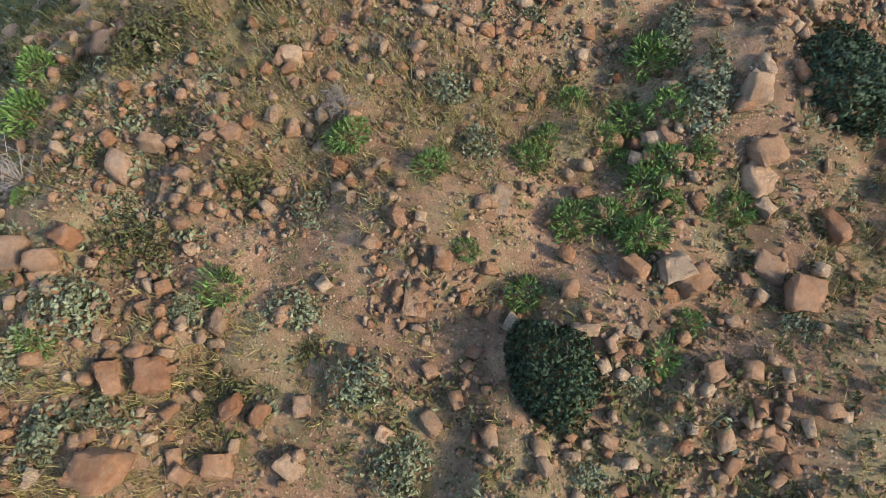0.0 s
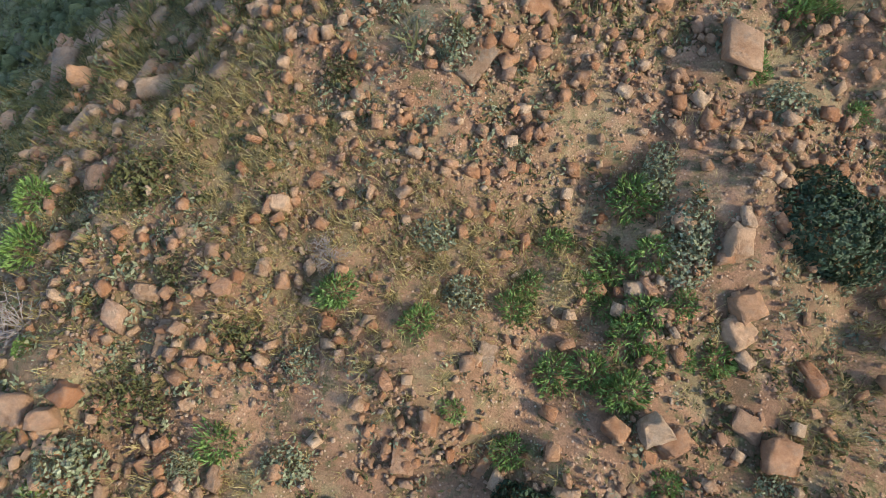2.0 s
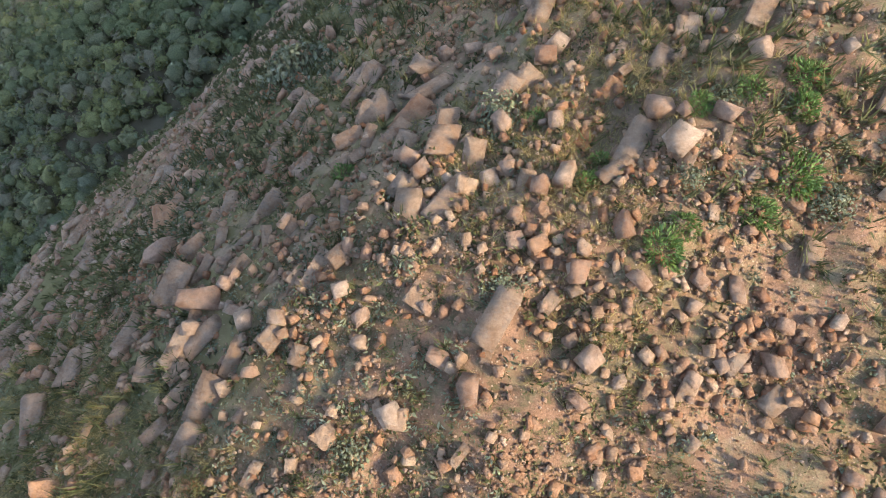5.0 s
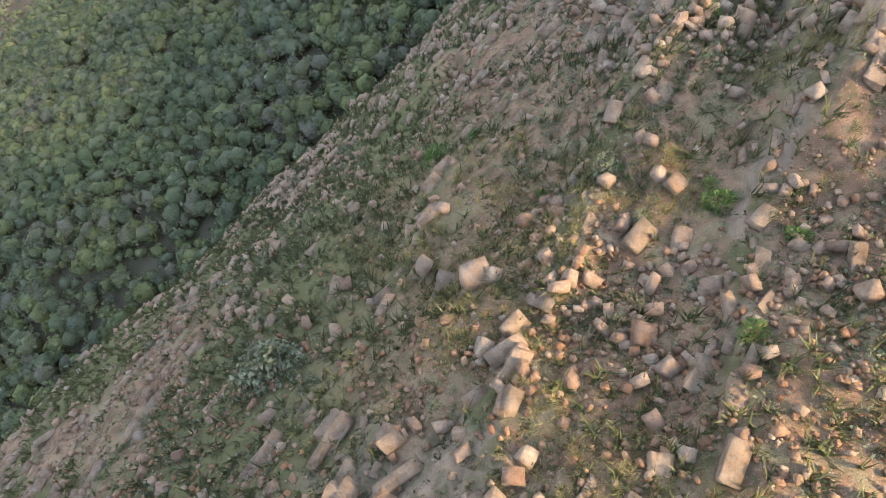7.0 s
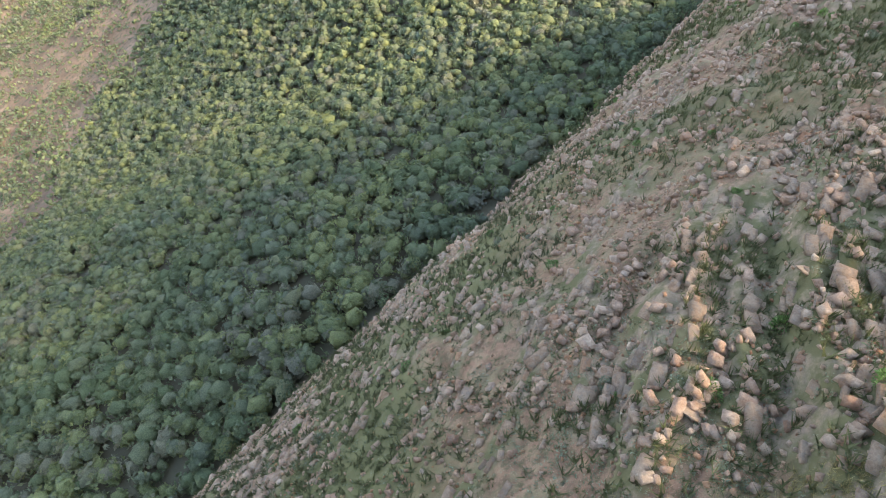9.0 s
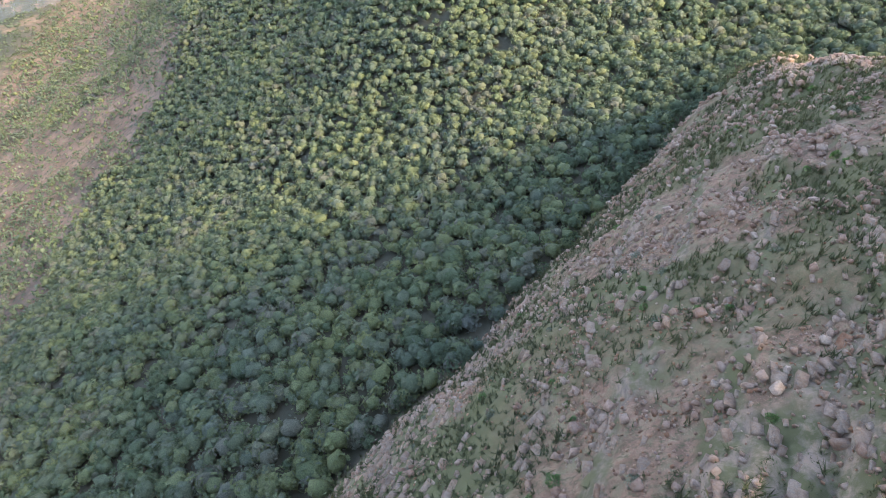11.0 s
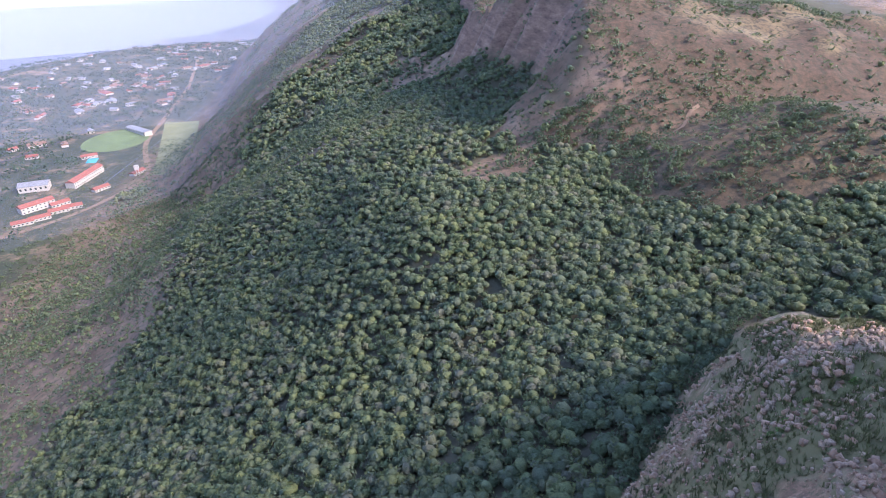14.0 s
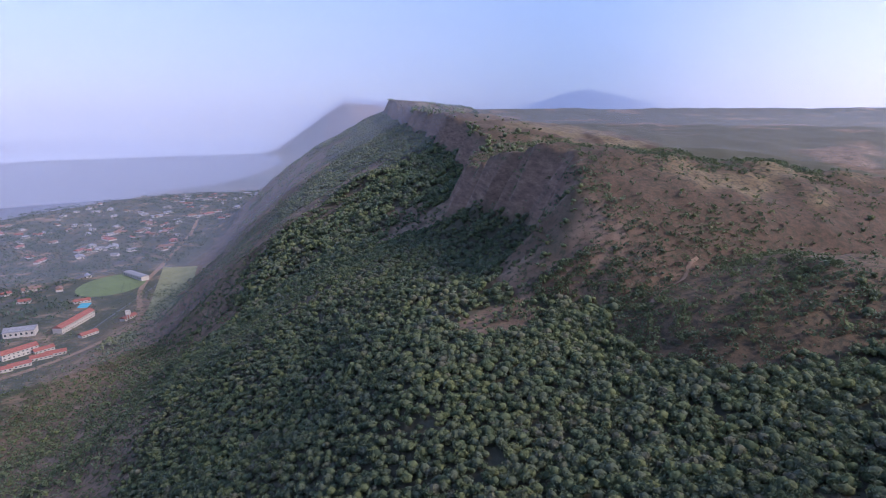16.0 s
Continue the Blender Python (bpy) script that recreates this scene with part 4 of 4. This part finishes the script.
# ---- the town by the lake ----
WHITE_WALL = plain("white_plaster", (0.5, 0.46, 0.41), 0.8, 0.1)
RED_ROOF = plain("red_roof_sheet", (0.32, 0.10, 0.07), 0.6, 0.2, 0.6)
BROWN_ROOF = plain("brown_tiles", (0.25, 0.14, 0.10), 0.8, 0.3, 0.6)
GREY_ROOF = plain("grey_roof_sheet", (0.26, 0.26, 0.28), 0.6, 0.2, 0.4)
GLASS = plain("dark_window_glass", (0.04, 0.05, 0.06), 0.2, 0.1)
LAWN = plain("mown_lawn", (0.13, 0.18, 0.07), 0.95, 0.25, 0.05)
DRY_LAWN = plain("dry_playing_field", (0.23, 0.235, 0.12), 0.95, 0.2, 0.05)
DIRT = plain("pale_dirt", (0.24, 0.16, 0.11), 0.95, 0.25, 0.2)
TAR = plain("asphalt", (0.07, 0.07, 0.07), 0.9, 0.2, 0.3)
POOL = plain("pool_water", (0.05, 0.42, 0.55), 0.15, 0.05)


def box(x0, x1, y0, y1, z0, z1):
    v = np.array([(x, y, z) for z in (z0, z1) for y in (y0, y1) for x in (x0, x1)], float)
    f = np.array([(0, 2, 3, 1), (4, 5, 7, 6), (0, 1, 5, 4), (2, 6, 7, 3), (0, 4, 6, 2), (1, 3, 7, 5)])
    return v, f


def gable(w, d, z0, rise, over=0.5):
    w, d = w / 2 + over, d / 2 + over
    v = np.array([(-w, -d, z0), (w, -d, z0), (w, d, z0), (-w, d, z0), (-w, 0, z0 + rise), (w, 0, z0 + rise),
                  (-w, -d, z0 - 0.25), (w, -d, z0 - 0.25), (w, d, z0 - 0.25), (-w, d, z0 - 0.25)], float)
    f = np.array([(0, 1, 5, 4), (2, 3, 4, 5), (0, 4, 3, 3), (1, 2, 5, 5), (6, 9, 8, 7), (0, 6, 7, 1), (2, 8, 9, 3), (1, 7, 8, 2), (3, 9, 6, 0)])
    return v, f


def poly_part(name, v, f, mat, parent, label=""):
    me = bpy.data.meshes.new(name)
    me.from_pydata([tuple(q) for q in v], [], [tuple(dict.fromkeys(int(i) for i in q)) for q in f])
    me.materials.append(mat)
    ob = new(name, me)
    ob.parent = parent
    return tagged(ob, label)


def building(name, w, d, h, rise, roof, storeys=1, windows=6):
    root = new(name)
    poly_part("wall", *box(-w / 2, w / 2, -d / 2, d / 2, -2.5, h), WHITE_WALL, root)
    poly_part("roof", *gable(w, d, h + 0.02, rise), roof, root)
    for s in range(storeys):
        for k in range(windows):
            cx = -w / 2 + w * (k + 0.5) / windows
            zz = h * (s + 0.35) / storeys
            poly_part("window", *box(cx - w / windows * 0.2, cx + w / windows * 0.2, -d / 2 - 0.06, -d / 2 + 0.1, zz, zz + h / storeys * 0.34), GLASS, root)
    return root


def stand(root, x, y, spin, label, category, group=""):
    x, y = afar(x, y)
    root.matrix_world = pose(x, y, height(x, y)[0], 0, 0, spin)
    return tagged(root, label, category, group)


stand(building("school_block", 62, 11, 7.5, 3.2, RED_ROOF, 2, 14), -311, 588, 86, "long white two-storey school block with red roof", "building", "school")
stand(building("school_block", 34, 10, 7, 3, RED_ROOF, 2, 8), -317, 518, 55, "white two-storey school block with red roof", "building", "school")
stand(building("school_hall", 30, 18, 7, 3, GREY_ROOF, 1, 6), -343, 562, 20, "broad white hall with pale grey roof", "building", "school")
for x, y, sp in ((-303, 527, 50), (-289, 520, 30), (-285, 562, 60), (-303, 497, 40), (-311, 487, 35), (-296, 512, 35), (-268, 601, 70), (-338, 651, 35)):
    stand(building("school_annex", 19, 8, 3.4, 2.2, RED_ROOF, 1, 5), x, y, sp, "low school building with red sheet roof", "building", "school")
stand(building("grandstand", 52, 12, 6, 1.2, GREY_ROOF, 1, 8), -325, 744, -38, "long grandstand with grey sheet roof", "grandstand")

tower = new("water_tower")
for sx in (-1.4, 1.4):
    for sy in (-1.4, 1.4):
        poly_part("leg", *box(sx - 0.25, sx + 0.25, sy - 0.25, sy + 0.25, -2, 8), WHITE_WALL, tower)
poly_part("tank", *box(-2.6, 2.6, -2.6, 2.6, 8, 13), WHITE_WALL, tower)
stand(tower, -265, 595, 20, "pale concrete water tower beside the road", "water tower")


def draped(name, corners, mat, nu, nv, lift, label, category):
    """A sheet over a four-cornered patch of land."""
    a, b, c, d = [np.array(afar(*q)) for q in corners]
    u, v = np.meshgrid(np.linspace(0, 1, nu), np.linspace(0, 1, nv))
    p = (a * (1 - u[..., None]) + b * u[..., None]) * (1 - v[..., None]) + (d * (1 - u[..., None]) + c * u[..., None]) * v[..., None]
    z = height(p[..., 0].ravel(), p[..., 1].ravel()).reshape(nv, nu) + lift
    i = np.arange(nu * nv).reshape(nv, nu)
    q = np.stack([i[:-1, :-1], i[:-1, 1:], i[1:, 1:], i[1:, :-1]], -1).reshape(-1, 4)
    return tagged(mesh_object(name, np.stack([p[..., 0], p[..., 1], z], -1).reshape(-1, 3), q, mat, smooth=True), label, category, kind="structure")


draped("playing_field", ((-249, 588), (-207, 572), (-271, 794), (-313, 792)), DRY_LAWN, 16, 40, 0.7, "long dry pale-green playing field", "field")
draped("pool", ((-333, 632), (-324, 634), (-327, 649), (-337, 647)), POOL, 6, 6, 0.6, "turquoise swimming pool", "pool")
ang = np.linspace(0, 6.2832, 49)[:-1]
oz = [afar(-338 + 33 * q * math.cos(a), 712 + 44 * q * math.sin(a)) for q in (1.0, 0.5, 0.001) for a in ang]
ox, oy = np.array([q[0] for q in oz]), np.array([q[1] for q in oz])
of = [(r * 48 + k, r * 48 + (k + 1) % 48, (r + 1) * 48 + (k + 1) % 48, (r + 1) * 48 + k) for r in range(2) for k in range(48)]
tagged(mesh_object("cricket_oval", np.stack([ox, oy, height(ox, oy) + 0.6], -1), of, LAWN, smooth=True), "round green cricket oval", "field", kind="structure")


def way(name, points, width, mat, label, lift=0.35, category="road", town=True):
    """A road or path draped along a smooth line."""
    p = np.array([afar(*q) if town else q for q in points], float)
    t = np.linspace(0, len(p) - 1, len(p) * 14)
    x, y = curve(t, range(len(p)), p[:, 0]), curve(t, range(len(p)), p[:, 1])
    dx, dy = np.gradient(x), np.gradient(y)
    le = np.hypot(dx, dy)
    ex, ey = -dy / le * width / 2, dx / le * width / 2
    vx, vy = np.stack([x - ex, x + ex], -1).ravel(), np.stack([y - ey, y + ey], -1).ravel()
    k = np.arange(len(t) - 1) * 2
    return tagged(mesh_object(name, np.stack([vx, vy, height(vx, vy) + lift], -1), np.stack([k, k + 1, k + 3, k + 2], -1), mat), label, category, kind="structure")


way("road", [(-330, 440), (-285, 500), (-263, 545), (-255, 590), (-300, 700), (-318, 800), (-345, 960), (-356, 1010), (-385, 1120), (-420, 1250)], 7, DIRT, "pale dirt road past the school")
way("road", [(-520, 500), (-430, 620), (-380, 800), (-356, 960), (-330, 1100), (-300, 1300)], 8, TAR, "grey tarred town road")
way("track", [(80, 228), (84, 234), (89, 238), (95, 240), (100, 246), (105, 250)], 1.3, DIRT, "pale two-wheel track over the saddle", category="track", town=False)
way("trail", [(-72, 505), (-66, 545), (-62, 566), (-58, 585), (-48, 610), (-54, 632)], 2.6, DIRT, "pale footpath up the wooded slope", category="trail", town=False)

houses = [building("house", 15, 9, 3.2, 2.4, roof, 1, 4) for roof in (BROWN_ROOF, RED_ROOF, GREY_ROOF, GREY_ROOF)]
r = np.random.RandomState(77)
count = 0
while count < 170:
    x, y = -335 - 420 * r.rand(), 560 + 1000 * r.rand() ** 0.8
    x0, y0 = x, y
    x, y = afar(x, y)
    h0, z = land(x, y)
    if x < shore(y) + 40 or z["wet"][0] > 0 or (x0 > -380 and y0 < 850) or (x0 > -350 and y0 < 600):
        continue
    ob = copy_thing(houses[r.randint(4)], pose(x, y, h0[0], 0, 0, r.rand() * 180))
    sc = 0.8 + 0.9 * r.rand() ** 2
    ob.scale = (sc, sc, 1)
    tagged(ob, "small house among the trees by the lake", "house", "town houses")
    count += 1
remove(houses)
xs, ys = -300 - 640 * r.rand(17000), 380 + 1400 * r.rand(17000)
clear = (np.abs(xs + 338) < 36) & (np.abs(ys - 712) < 48) | ((xs > -335) & (ys > 480) & (ys < 800)) | ((xs > -352) & (ys > 480) & (ys < 640) & (r.rand(17000) < 0.25))
x, y = afar(xs, ys)
h, z = land(x, y)
ok = (x > shore(y) + 8) & ~clear & (z["wet"] < 0.1) & (z["plain"] > 0.3) & (r.rand(17000) < 0.25 + 0.75 * step(-0.12, 0.1, fbm(x * 0.009, y * 0.009, 3)))
x, y, h = x[ok], y[ok], h[ok]
s = 2.6 + 2.6 * r.rand(len(x)) ** 2
lv, ctr = crowns(x, y, h, s, 9, 78)
tagged(mesh_object("town_trees", *lv, DARK_LEAF), "dark garden trees of the town by the lake", "trees", kind="stuff")

# ---- thin valley haze, put in as pale translucent ring shells ----
m, n, l = material("haze_sheet")
out = n["Material Output"]
n.remove(n["Principled BSDF"])
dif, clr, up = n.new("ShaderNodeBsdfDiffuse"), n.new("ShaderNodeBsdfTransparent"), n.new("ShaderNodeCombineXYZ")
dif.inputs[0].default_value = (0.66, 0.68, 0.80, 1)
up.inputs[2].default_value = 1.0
l.new(up.outputs[0], dif.inputs["Normal"])  # fixed upward normal, so the shells are lit alike all round
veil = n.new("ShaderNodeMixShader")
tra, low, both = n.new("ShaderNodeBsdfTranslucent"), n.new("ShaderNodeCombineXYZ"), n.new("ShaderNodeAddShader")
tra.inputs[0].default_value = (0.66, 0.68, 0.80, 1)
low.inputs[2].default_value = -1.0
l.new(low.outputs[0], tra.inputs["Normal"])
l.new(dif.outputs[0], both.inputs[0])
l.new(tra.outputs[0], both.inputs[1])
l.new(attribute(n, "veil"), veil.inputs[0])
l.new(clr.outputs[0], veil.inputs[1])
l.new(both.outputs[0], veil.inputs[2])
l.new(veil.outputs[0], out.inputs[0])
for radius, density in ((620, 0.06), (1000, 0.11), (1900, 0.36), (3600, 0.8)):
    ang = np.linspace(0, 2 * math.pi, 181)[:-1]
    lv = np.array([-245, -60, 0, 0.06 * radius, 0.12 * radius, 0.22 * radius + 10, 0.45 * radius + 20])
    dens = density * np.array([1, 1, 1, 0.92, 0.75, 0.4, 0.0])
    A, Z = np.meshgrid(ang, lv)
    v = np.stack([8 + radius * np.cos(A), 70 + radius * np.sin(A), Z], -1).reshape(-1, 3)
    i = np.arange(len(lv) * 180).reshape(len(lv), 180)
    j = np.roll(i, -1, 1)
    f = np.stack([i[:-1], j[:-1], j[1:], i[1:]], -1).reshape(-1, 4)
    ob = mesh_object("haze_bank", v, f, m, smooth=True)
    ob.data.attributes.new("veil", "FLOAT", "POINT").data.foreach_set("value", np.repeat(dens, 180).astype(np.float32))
    tagged(ob, "translucent bluish shell standing in for haze over the valley", "haze", kind="stuff")
